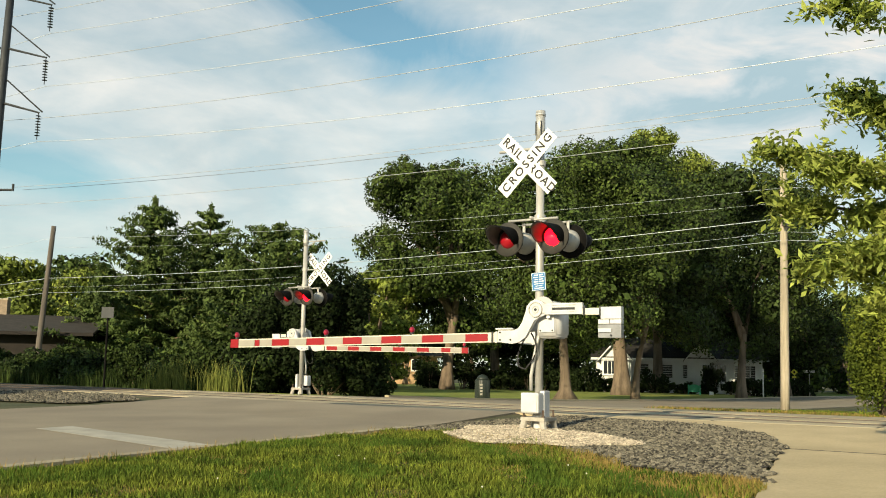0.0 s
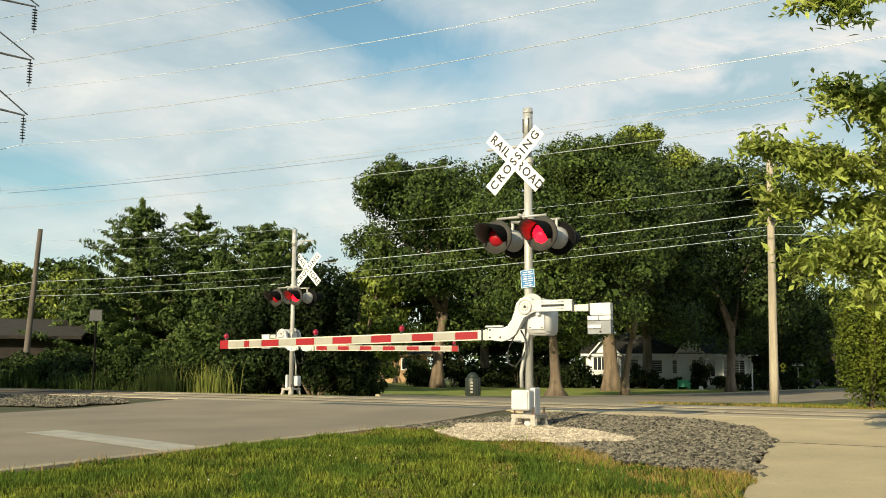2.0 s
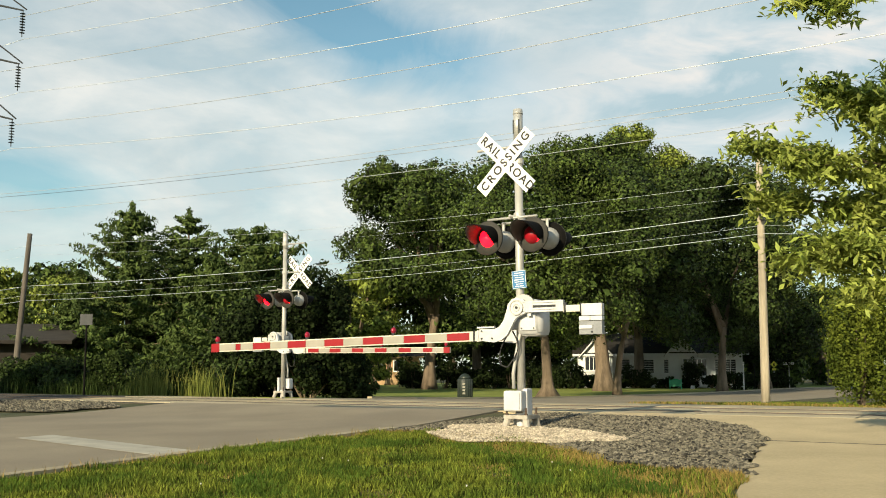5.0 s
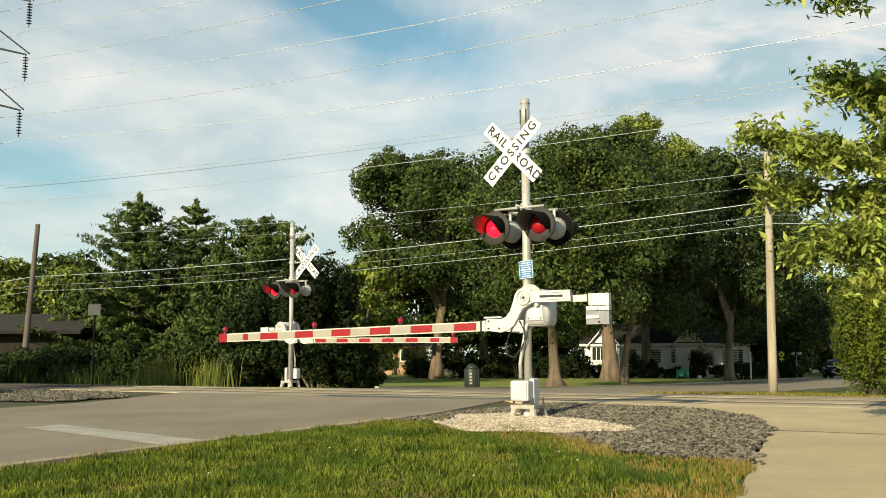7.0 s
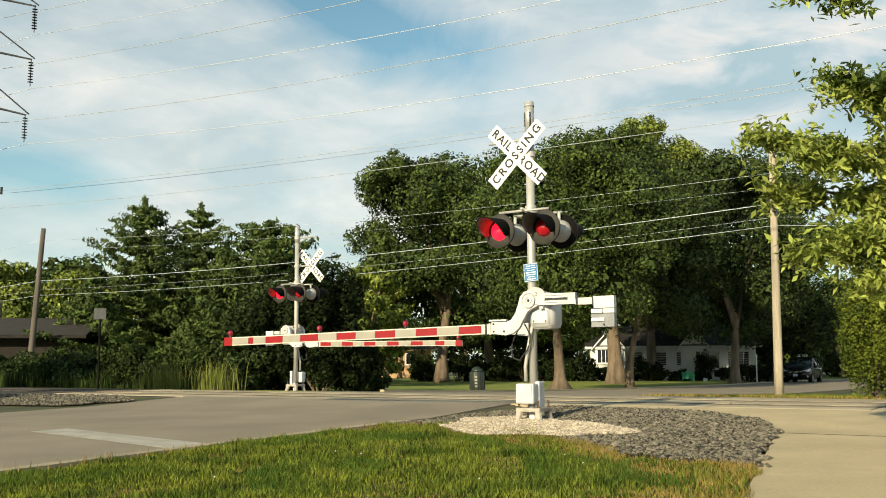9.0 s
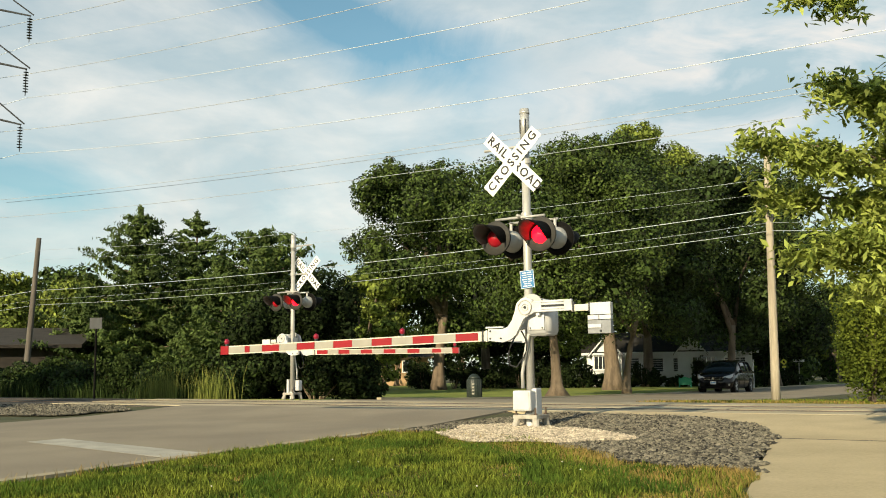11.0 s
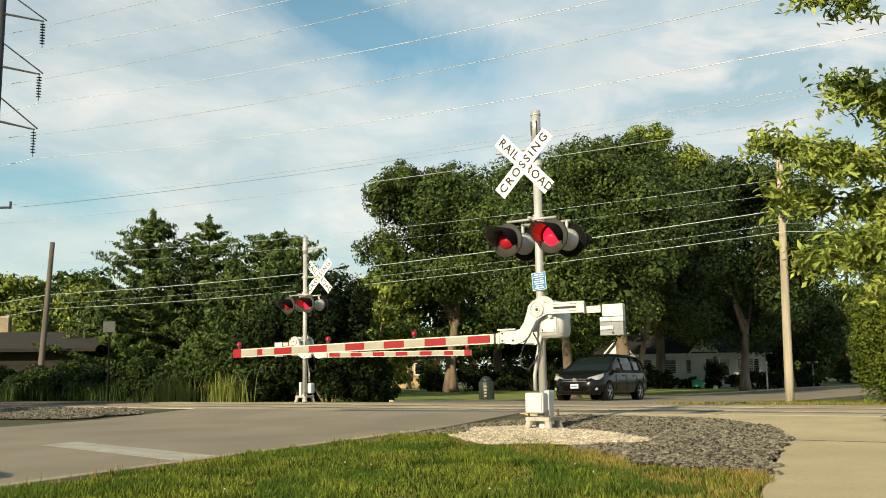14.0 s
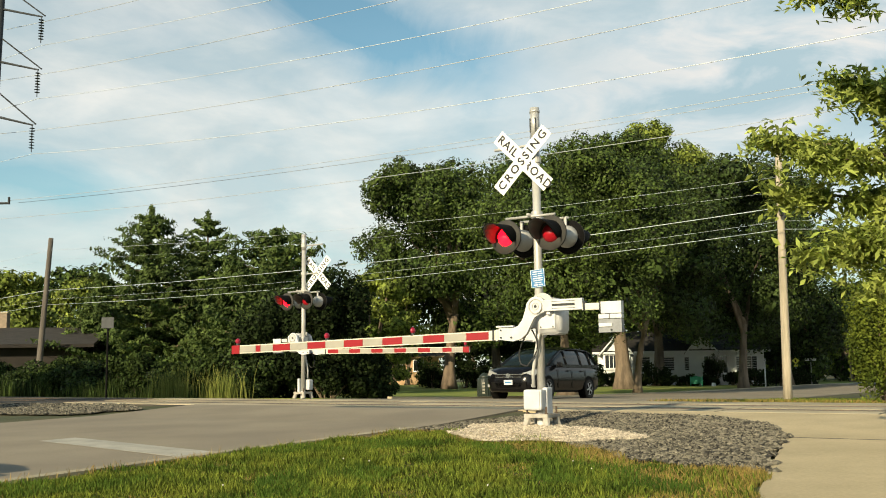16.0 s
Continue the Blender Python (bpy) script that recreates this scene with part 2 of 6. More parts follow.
# ---- mesh tools ----
def mesh_of(name, bm, material, smooth=False):
    me = bpy.data.meshes.new(name)
    bm.normal_update()
    bm.to_mesh(me)
    bm.free()
    me.materials.append(material)
    if smooth:
        me.polygons.foreach_set("use_smooth", [True] * len(me.polygons))
    return me


def part(name, bm, material, parent=None, label="", smooth=False):
    ob = new(name, mesh_of(name, bm, material, smooth))
    ob.parent = parent
    return tagged(ob, label)


def thing(name, m, label, category, group="", kind=""):
    ob = new(name)
    ob.matrix_basis = m
    return tagged(ob, label, category, group, kind)


def solo(name, bm, material, m, label, category, group="", kind="", smooth=False):
    ob = new(name, mesh_of(name, bm, material, smooth))
    ob.matrix_basis = m
    return tagged(ob, label, category, group, kind)


def raw(name, verts, faces, material, smooth=False):
    me = bpy.data.meshes.new(name)
    me.from_pydata(verts, [], faces)
    me.materials.append(material)
    if smooth:
        me.polygons.foreach_set("use_smooth", [True] * len(me.polygons))
    return me


def box(bm, c, size, bevel=0.0, m=None):
    r = bmesh.ops.create_cube(bm, size=1.0, matrix=(m or Matrix()) @ Matrix.Translation(c) @ Matrix.Diagonal((*size, 1)))
    if bevel:
        edges = list({e for v in r["verts"] for e in v.link_edges})
        bmesh.ops.bevel(bm, geom=edges, offset=bevel, segments=2, profile=0.6, affect="EDGES")
    return bm


def tube(bm, pts, radii, seg=10, caps=True):
    """A pipe along points; radii: one or one per point."""
    pts = [Vector(p) for p in pts]
    if isinstance(radii, (int, float)):
        radii = [radii] * len(pts)
    rings = []
    for i, p in enumerate(pts):
        d = (pts[min(i + 1, len(pts) - 1)] - pts[max(i - 1, 0)]).normalized()
        a = d.cross(Vector((0, 0, 1)) if abs(d.z) < 0.95 else Vector((1, 0, 0))).normalized()
        b = d.cross(a)
        rings.append([bm.verts.new(p + radii[i] * (math.cos(k * math.tau / seg) * a + math.sin(k * math.tau / seg) * b)) for k in range(seg)])
    for r0, r1 in zip(rings, rings[1:]):
        for k in range(seg):
            bm.faces.new((r0[k], r0[(k + 1) % seg], r1[(k + 1) % seg], r1[k]))
    if caps:
        bm.faces.new(rings[0][::-1])
        bm.faces.new(rings[-1])
    bmesh.ops.recalc_face_normals(bm, faces=bm.faces[:])
    return bm


def plate(bm, outline, y0, y1):
    """An outline in x, z made thick from y0 to y1."""
    a = [bm.verts.new((x, y0, z)) for x, z in outline]
    b = [bm.verts.new((x, y1, z)) for x, z in outline]
    bm.faces.new(a)
    bm.faces.new(b[::-1])
    for i in range(len(a)):
        j = (i + 1) % len(a)
        bm.faces.new((a[i], b[i], b[j], a[j]))
    bmesh.ops.recalc_face_normals(bm, faces=bm.faces[:])
    return bm


def B():
    return bmesh.new()


# ---- ground ----
def sheet(name, ss, edge, material, label, category, dz=0.02, across=2, thick=0.25, kind="structure", parent=None):
    """A paved or earthen strip that follows the ground: edge(s) gives its two sides."""
    bm = B()
    rows = []
    for s in ss:
        u0, u1 = edge(s)
        rows.append([bm.verts.new((*W(s, u0 + (u1 - u0) * k / across), Z(s) + dz)) for k in range(across + 1)])
    for a, b in zip(rows, rows[1:]):
        for k in range(across):
            bm.faces.new((a[k], b[k], b[k + 1], a[k + 1]))
    rim = [e for e in bm.edges if e.is_boundary]
    low = bmesh.ops.extrude_edge_only(bm, edges=rim)
    for v in low["geom"]:
        if isinstance(v, bmesh.types.BMVert):
            v.co.z -= thick
    bmesh.ops.recalc_face_normals(bm, faces=bm.faces[:])
    ob = new(name, mesh_of(name, bm, material))
    ob.parent = parent
    return tagged(ob, label, category, kind=kind)


def steps(a, b, d):
    n = max(1, round((b - a) / d))
    return sorted({a + (b - a) * i / n for i in range(n + 1)} | {s for s in PROFILE_S if a < s < b})


def build_ground():
    ss = [-1500, -200, -60, -20] + steps(-10, 60, 1.5) + [70, 80, 100, 140, 200, 400, 900, 2600]
    us = [-2000, -600, -150, -60, -30, -15, -5, 0, 5, 10, 15, 20, 30, 45, 70, 150, 600, 2000]
    verts = [(*W(s, u), Z(s)) for s in ss for u in us]
    n = len(us)
    faces = [(i * n + j, (i + 1) * n + j, (i + 1) * n + j + 1, i * n + j + 1) for i in range(len(ss) - 1) for j in range(n - 1)]
    faces = [f[::-1] for f in faces]
    tagged(new("ground", raw("ground", verts, faces, GRASS_SOIL)), "level grassy ground reaching the horizon", "ground", kind="structure")
    sheet("lawn", steps(22.6, 130, 4), lambda s: (17.5 + bend(s), 75), LAWN, "mown green lawn under shade trees", "lawn", 0.012, 6, 0.05)
    sheet("road", steps(-60, 15.52, 1.5), lambda s: (8.8, 17.4), ROAD, "worn pale grey asphalt road leading to the crossing", "road", 0.03, 4)
    sheet("road_beyond", steps(19.08, 170, 2.5), lambda s: (8.9 + bend(s), 17.4 + bend(s)), ROAD, "worn pale asphalt road beyond the tracks", "road", 0.03, 4)
    sheet("road_edge", steps(-60, 12.2, 1.5), lambda s: (8.68, 8.87), CONCRETE, "pale concrete edge along the road", "kerb", 0.042, 1)
    sheet("kerb", steps(23, 120, 2.5), lambda s: (17.4 + bend(s), 17.56 + bend(s)), CONCRETE, "low concrete kerb beside the lawn", "kerb", 0.09, 1)
    sheet("path", steps(-8, 12.34, 1.5), lambda s: (1.15 + 0.22 * (s - 10.4), 2.6 + 0.22 * (s - 9.1)), PATHMAT, "tan concrete footpath beside the gravel", "path", 0.026, 2)
    sheet("path_apron", steps(12.34, 15.52, 0.8), lambda s: (-6.0, 3.4 + (s - 12.3) * 1.75), PATHMAT, "tan concrete apron before the railway tracks", "path", 0.026, 3)
    sheet("path_beyond", steps(19.08, 21.4, 0.8), lambda s: (-6.0, 8.9), CONCRETE, "concrete strip beyond the tracks", "path", 0.028, 3)
    sheet("side_path", steps(21.4, 60, 3), lambda s: (0.6, 2.6), PATHMAT, "pale concrete footpath beyond the tracks", "path", 0.016, 1)
    # stop line
    line = sheet("stop_line", [7.64, 7.92, 8.22], lambda s: (8.87, 12.6), PAINT, "worn white painted stop line set slightly askew", "road marking", 0.034, 4, 0.003)
    for v in line.data.vertices:
        s, u = SU(v.co.x, v.co.y)
        s2 = s + 0.2 * (u - 8.87)
        v.co.x, v.co.y = W(s2, u)
        v.co.z += Z(s2) - Z(s) + 0.006
    # railway: rails in concrete panels
    sheet("path_joint", [12.325, 12.36], lambda s: (-2, 3.3), DIRT, "dark tarred joint across the path", "joint", 0.029, 2, 0.004)
    sheet("track_bed", [15.3, 15.6, 17.2, 18.9, 19.3], lambda s: (-60, 120), DIRT, "earthen railway bed with rusty ballast", "track bed", 0.014, 20, 0.1)
    for side, s0 in (("near", 16.48), ("far", 17.92)):
        sheet("rail", [s0 - 0.036, s0 + 0.036], lambda s: (-60, 120), STEEL, "rusty steel rail set flush in the crossing", "rail", 0.03, 20, 0.12)
    for a, b in ((15.52, 16.20), (16.78, 17.62), (18.2, 19.08)):
        u = -7.0
        while u < 20.5:
            sheet("crossing_panel", [a, b], lambda s: (u + 0.02, u + 2.43), CONCRETE, "pale concrete crossing panel between the rails", "crossing panel", 0.03, 1, 0.1)
            u += 2.45
    for a, b in ((16.20, 16.78), (17.62, 18.2)):
        sheet("flangeway", [a, b], lambda s: (-7, 20.5), CROSSRUB, "dark worn rubber panels beside the rail", "rubber strip", 0.024, 40, 0.05)


build_ground()


def inside_oval(s, u, s0, u0, rs, ru, wob=0.12):
    a = math.atan2((s - s0) / rs, (u - u0) / ru)
    return ((s - s0) / rs) ** 2 + ((u - u0) / ru) ** 2 < (1 + wob * math.sin(3 * a + s0) + wob * 0.6 * math.sin(7 * a)) ** 2


def gravel(name, ok, srange, urange, count, size, material, bed, label, lift=0.0, heap=None):
    """A bed of loose stones: many small broken lumps."""
    rng = random.Random(len(name) + count)
    verts, faces = [], []
    base = [Vector(v) for v in ((1, 0, 0), (-1, 0, 0), (0, 1, 0), (0, -1, 0), (0, 0, 1), (0, 0, -1))]
    tri = [(0, 2, 4), (2, 1, 4), (1, 3, 4), (3, 0, 4), (2, 0, 5), (1, 2, 5), (3, 1, 5), (0, 3, 5)]
    made = 0
    while made < count:
        s, u = rng.uniform(*srange), rng.uniform(*urange)
        if not ok(s, u):
            continue
        made += 1
        x, y = W(s, u)
        r = size * rng.uniform(0.5, 1.25)
        rot = Euler((rng.uniform(0, 6), rng.uniform(0, 6), rng.uniform(0, 6))).to_matrix()
        z = Z(s) + (heap(s, u) if heap else 0) + r * 0.3 + lift
        o = len(verts)
        for v in base:
            w = rot @ (v * r * rng.uniform(0.65, 1.15))
            verts.append((x + w.x, y + w.y, z + w.z * 0.75))
        faces += [(a + o, b + o, c + o) for a, b, c in tri]
    tagged(new(name, raw(name, verts, faces, material)), label, "gravel", kind="stuff")


def bed(name, ok, srange, urange, material, label, heap, step=0.12):
    verts, faces, idx = [], [], {}
    ns, nu = int((srange[1] - srange[0]) / step), int((urange[1] - urange[0]) / step)

    def vid(i, j):
        if (i, j) not in idx:
            s, u = srange[0] + i * step, urange[0] + j * step
            idx[i, j] = len(verts)
            verts.append((*W(s, u), Z(s) + heap(s, u)))
        return idx[i, j]

    for i in range(ns):
        for j in range(nu):
            if ok(srange[0] + (i + 0.5) * step, urange[0] + (j + 0.5) * step):
                faces.append((vid(i, j), vid(i, j + 1), vid(i + 1, j + 1), vid(i + 1, j)))
    tagged(new(name, raw(name, verts, faces, material, True)), label, "gravel", kind="structure")


VERGE_U, VERGE_S = [2.4, 3.9, 4.8, 6.0, 8.0, 8.8], [9.0, 9.2, 10.2, 11.0, 11.9, 11.8]


def limestone(s, u):
    return inside_oval(s + 0.34 * (6.4 - u), u, 11.8, 6.5, 1.15, 1.5)


def ballast(s, u):
    w = 0.05 * math.sin(u * 7) + 0.05 * math.sin(s * 9)
    return (np.interp(u, VERGE_U, VERGE_S) + w < s < np.interp(u, [3.0, 3.5, 4.0, 5.0, 7.7], [12.0, 13.0, 14.0, 14.8, 15.3]) + w
            and 2.6 + 0.22 * (s - 9.1) + w < u < (8.65 if s > 11.7 else 7.9) + 0.3 * w - max(0.0, s - 13.2) * 0.5)


def ballast_left(s, u):
    return inside_oval(s, u, 13.9, 21.5, 1.3, 3.9, 0.08)


bed("chip_bed", limestone, (10, 14), (4, 9.4), DIRTPALE, "pale limestone chips round the signal mast", lambda s, u: 0.045)
bed("ballast_bed", ballast, (8.8, 15.6), (2.2, 8.6), DIRT, "dark gravel bed beside the crossing", lambda s, u: 0.034, 0.06)
bed("ballast_bed_beyond", ballast_left, (12, 16), (17, 26), DIRT, "dark gravel bed at the road's far side", lambda s, u: 0.03)
gravel("limestone_chips", limestone, (10, 14), (4, 9.4), 7500, 0.028, LIME, None, "pale crushed limestone round the signal mast", 0.045)
gravel("ballast_stones", lambda s, u: ballast(s, u) and not inside_oval(s + 0.34 * (6.4 - u), u, 11.8, 6.5, 1.08, 1.4), (8.8, 15.6), (2.2, 8.6), 18000, 0.033, BALLAST, None, "dark grey crushed railway ballast", 0.02)
gravel("ballast_stones_beyond", ballast_left, (12, 16), (17, 26), 7000, 0.038, BALLAST, None, "dark grey crushed ballast by the road", 0.03)


# ---- railway crossing signals ----
def lettering(words, size, spread=1.3):
    """Flat thin letters as a mesh, centred."""
    cu = bpy.data.curves.new("letters", "FONT")
    cu.body, cu.size, cu.align_x, cu.align_y, cu.extrude = words, size, "CENTER", "CENTER", 0.0015
    cu.space_character = spread
    cu.offset = size * 0.02
    cu.resolution_u = 3
    ob = bpy.data.objects.new("letters", cu)
    me = bpy.data.meshes.new_from_object(ob)
    bpy.data.objects.remove(ob)
    return me


def letters_on(name, words, size, parent, m, material=LETTER, spread=1.3):
    me = lettering(words, size, spread)
    me.materials.clear()
    me.materials.append(material)
    ob = new(name, me)
    ob.parent, ob.matrix_basis = parent, m
    return ob


CORES = []


def flasher(parent, x, y, z, way):
    """One lamp head: background disc, lens, hood and housing. way -1 faces the near traffic."""
    bm = B()
    rings = ((0.02, 0.10), (0.0, 0.255), (0.018, 0.262), (0.03, 0.255), (0.05, 0.16))
    prev = None
    for dy, r in rings:
        ring = [bm.verts.new((x + r * math.cos(a * math.tau / 32), y + way * (0.08 - dy), z + r * math.sin(a * math.tau / 32))) for a in range(32)]
        if prev:
            for k in range(32):
                bm.faces.new((prev[k], prev[(k + 1) % 32], ring[(k + 1) % 32], ring[k]))
        else:
            bm.faces.new(ring)
        prev = ring
    bm.faces.new(prev[::-1])
    bmesh.ops.recalc_face_normals(bm, faces=bm.faces[:])
    disc = part("background_disc", bm, DISC, parent, "round weathered black background disc", True)
    bm = B()
    prof = ((0.045, 0.17), (-0.03, 0.17), (-0.10, 0.15), (-0.14, 0.10), (-0.155, 0.03))
    prev = None
    for dy, r in prof:
        ring = [bm.verts.new((x + r * math.cos(a * math.tau / 24), y + way * dy, z + r * math.sin(a * math.tau / 24))) for a in range(24)]
        if prev:
            for k in range(24):
                bm.faces.new((prev[k], prev[(k + 1) % 24], ring[(k + 1) % 24], ring[k]))
        prev = ring
    bm.faces.new(prev)
    bmesh.ops.recalc_face_normals(bm, faces=bm.faces[:])
    part("housing", bm, SILVER, parent, "rounded silver lamp housing", True)
    bm = B()
    tube(bm, [(x, y + way * 0.008, z), (x, y + way * 0.046, z)], [0.21, 0.259], 32)
    part("disc_back", bm, BLACK, parent, "black back of the disc")
    # added globe, half lit and half plain red glass, turned to imitate the flashing
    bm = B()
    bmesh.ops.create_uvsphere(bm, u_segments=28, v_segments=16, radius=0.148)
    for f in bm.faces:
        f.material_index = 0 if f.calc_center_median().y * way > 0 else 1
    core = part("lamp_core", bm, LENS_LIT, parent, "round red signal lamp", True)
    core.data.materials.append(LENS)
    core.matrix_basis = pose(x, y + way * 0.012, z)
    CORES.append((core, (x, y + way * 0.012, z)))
    # hood: upper shell that reaches out over the lens, with thickness
    bm = B()
    n = 20
    grid = []
    for r_off in (0.0, 0.012):
        rows = []
        for j in range(5):
            f = j / 4
            row = []
            for k in range(n + 1):
                a = radians(-22 + 224 * k / n)
                reach = 0.07 + f * (0.05 + 0.42 * max(0.0, (math.sin(a) + 0.45) / 1.45) ** 0.6)
                r = 0.178 + r_off + 0.004 * f
                row.append(bm.verts.new((x + r * math.cos(a), y + way * reach, z + r * math.sin(a) - 0.03 * f)))
            rows.append(row)
        grid.append(rows)
    for side, rows in enumerate(grid):
        for j in range(4):
            for k in range(n):
                bm.faces.new((rows[j][k], rows[j][k + 1], rows[j + 1][k + 1], rows[j + 1][k])).material_index = 1 - side
    for k in range(n):
        bm.faces.new((grid[0][4][k], grid[0][4][k + 1], grid[1][4][k + 1], grid[1][4][k]))
    for j in range(4):
        for k in (0, n):
            bm.faces.new((grid[0][j][k], grid[0][j + 1][k], grid[1][j + 1][k], grid[1][j][k]))
    bmesh.ops.recalc_face_normals(bm, faces=bm.faces[:])
    part("hood", bm, BLACK, parent, "black visor over the lens", True).data.materials.append(LINING)
    bm = B()
    tube(bm, [(x, y + way * -0.05, z + 0.15), (x, y + way * -0.05, z + 0.27), (x * 0.97, y * 0.75, z + 0.30)], 0.026, 8)
    part("lamp_bracket", bm, SILVER, parent)
    return disc


DISC = mat("faded_black_disc", (0.055, 0.053, 0.048), 0.7, var=0.15, scale=6, spec=0.2)


def crossing_signal(m, arm_len, arm_z0, arm_z1, label, sign_z=4.02, bracket_z=4.25, notice_on=True, sign_x=-0.17, sign_turn=0):
    top = thing("crossing_signal", m, label, "railway signal", "railway crossing signals")
    # base casting on four splayed feet
    bm = B()
    box(bm, (0, 0, 0.165), (0.40, 0.40, 0.06), 0.012)
    part("base_plate", bm, FEET, top)
    for sx in (-1, 1):
        for sy in (-1, 1):
            bm = B()
            tube(bm, [(sx * 0.145, sy * 0.145, 0.165), (sx * 0.165, sy * 0.165, 0.07), (sx * 0.18, sy * 0.18, 0.0)], [0.055, 0.05, 0.055], 8)
            part("foot", bm, FEET, top)
            bm = B()
            tube(bm, [(sx * 0.16, sy * 0.16, 0.16), (sx * 0.16, sy * 0.16, 0.30)], 0.014, 6)
            tube(bm, [(sx * 0.16, sy * 0.16, 0.19), (sx * 0.16, sy * 0.16, 0.215)], 0.028, 6)
            part("anchor_bolt", bm, STEEL, top)
    bm = B()
    tube(bm, [(0, 0, 0), (0, 0, 0.22)], 0.075, 12)
    part("base_collar", bm, WHITE, top)
    # mast
    bm = B()
    tube(bm, [(0, 0, 0.19), (0, 0, 4.42)], 0.063, 20)
    part("mast", bm, SILVER, top, "", True)
    bm = B()
    tube(bm, [(0, 0, 4.36), (0, 0, 4.84)], 0.073, 20)
    tube(bm, [(0, 0, 4.76), (0, 0, 4.80)], 0.079, 20)
    part("mast_cap", bm, GALV, top, "bare galvanised pipe at the top", True)
    for sx in (-0.045, 0.045):
        bm = B()
        box(bm, (sx, -0.062, 4.56), (0.018, 0.03, 0.22), 0.006)
        part("cap_slot", bm, IRON, top, "dark slot in the pipe")
    # junction box
    bm = B()
    box(bm, (-0.03, -0.15, 0.40), (0.30, 0.17, 0.30), 0.03)
    jb = part("junction_box", bm, WHITE, top, "white steel junction box")
    bm = B()
    box(bm, (-0.03, -0.241, 0.40), (0.26, 0.016, 0.26), 0.006)
    part("lid", bm, WHITE, jb)
    bm = B()
    box(bm, (0.09, 0.02, 0.38), (0.08, 0.18, 0.40), 0.02)
    part("conduit_box", bm, WHITE, top)
    # conduits
    bm = B()
    tube(bm, [(-0.06, -0.12, 0.58), (-0.06, -0.13, 0.8), (-0.03, -0.10, 1.05), (0.02, -0.09, 1.3), (0.05, -0.05, 1.5)], 0.028, 8)
    part("conduit", bm, SILVER, top, "", True)
    bm = B()
    pts = [(-0.12 - 0.13 * math.sin(k / 14 * math.pi), -0.2, 1.36 - 0.62 * (k / 14) + 0.25 * max(0, k / 14 - 0.7) * 2) for k in range(15)]
    pts += [(-0.05 + 0.09 * math.sin(k / 8 * math.pi), -0.16, 0.98 + 0.45 * k / 8) for k in range(1, 9)]
    tube(bm, pts, 0.011, 6)
    part("loose_cable", bm, CABLE, top, "black hanging cable", True)
    # gate mechanism
    bm = B()
    plate(bm, [(0.06, 1.38), (0.10, 1.35), (0.36, 1.35), (0.40, 1.39), (0.40, 1.76), (0.36, 1.84), (0.28, 1.90), (0.14, 1.90), (0.06, 1.85)], -0.20, 0.2)
    bmesh.ops.bevel(bm, geom=bm.edges[:], offset=0.025, segments=2, affect="EDGES")
    mech = part("gate_mechanism", bm, WHITE, top, "white rounded gate motor housing", True)
    bm = B()
    box(bm, (0.0, 0.0, 1.62), (0.2, 0.24, 0.34), 0.02)
    part("clamp", bm, SILVER, mech)
    bm = B()
    tube(bm, [(0.12, -0.34, 1.75), (0.12, 0.34, 1.75)], 0.055, 14)
    part("pivot_shaft", bm, WHITE, mech, "", True)
    outline = [(-0.52, 1.29), (-0.52, 1.46), (-0.26, 1.46), (-0.18, 1.49), (-0.11, 1.58), (-0.06, 1.71), (-0.03, 1.82), (0.04, 1.89),
               (0.13, 1.91), (0.22, 1.88), (0.26, 1.83), (0.26, 1.68), (0.18, 1.65), (0.09, 1.60), (0.02, 1.48), (-0.05, 1.36), (-0.15, 1.29), (-0.28, 1.26)]
    for y0, y1 in ((-0.33, -0.27), (0.27, 0.33)):
        bm = B()
        plate(bm, outline, y0, y1)
        sp = part("support_arm", bm, WHITE, top, "white curved gate support arm")
        bm = B()
        yo = y0 - 0.012 if y0 < 0 else y1
        tube(bm, [(0.12, yo, 1.76), (0.12, yo + 0.012, 1.76)], 0.105, 24)
        part("pivot_disc", bm, WHITE, sp)
        bm = B()
        tube(bm, [(0.12, yo - 0.008 if y0 < 0 else yo, 1.76), (0.12, yo + 0.02, 1.76)], 0.022, 12)
        part("pivot_bolt", bm, IRON, sp)
        bm = B()
        ye = yo - 0.004 if y0 < 0 else yo + 0.016
        tube(bm, [(0.12 + 0.105 * math.cos(a * math.tau / 28), ye, 1.76 + 0.105 * math.sin(a * math.tau / 28)) for a in range(29)], 0.008, 6)
        part("pivot_ring", bm, SILVER, sp, "", True)
        bm = B()
        tube(bm, [(0.12 + 0.05 * math.cos(a * math.tau / 20), ye, 1.76 + 0.05 * math.sin(a * math.tau / 20)) for a in range(21)], 0.005, 6)
        part("pivot_ring", bm, SILVER, sp, "", True)
        for bx, bz in ((-0.48, 1.43), (-0.48, 1.32), (-0.3, 1.32)):
            bm = B()
            tube(bm, [(bx, yo - 0.004 if y0 < 0 else yo, bz), (bx, yo + 0.016, bz)], 0.014, 8)
            part("bolt", bm, IRON, sp)
        if y0 > 0:
            continue
        # counterweight channel
        bm = B()
        box(bm, (0.54, (y0 + y1) / 2, 1.835), (0.66, 0.06, 0.03), 0.006)
        box(bm, (0.54, (y0 + y1) / 2, 1.70), (0.66, 0.06, 0.03), 0.006)
        box(bm, (0.30, (y0 + y1) / 2, 1.767), (0.16, 0.056, 0.11), 0.005)
        box(bm, (0.81, (y0 + y1) / 2, 1.767), (0.12, 0.056, 0.11), 0.005)
        box(bm, (0.55, (y0 + y1) / 2, 1.735), (0.5, 0.05, 0.03), 0.004)
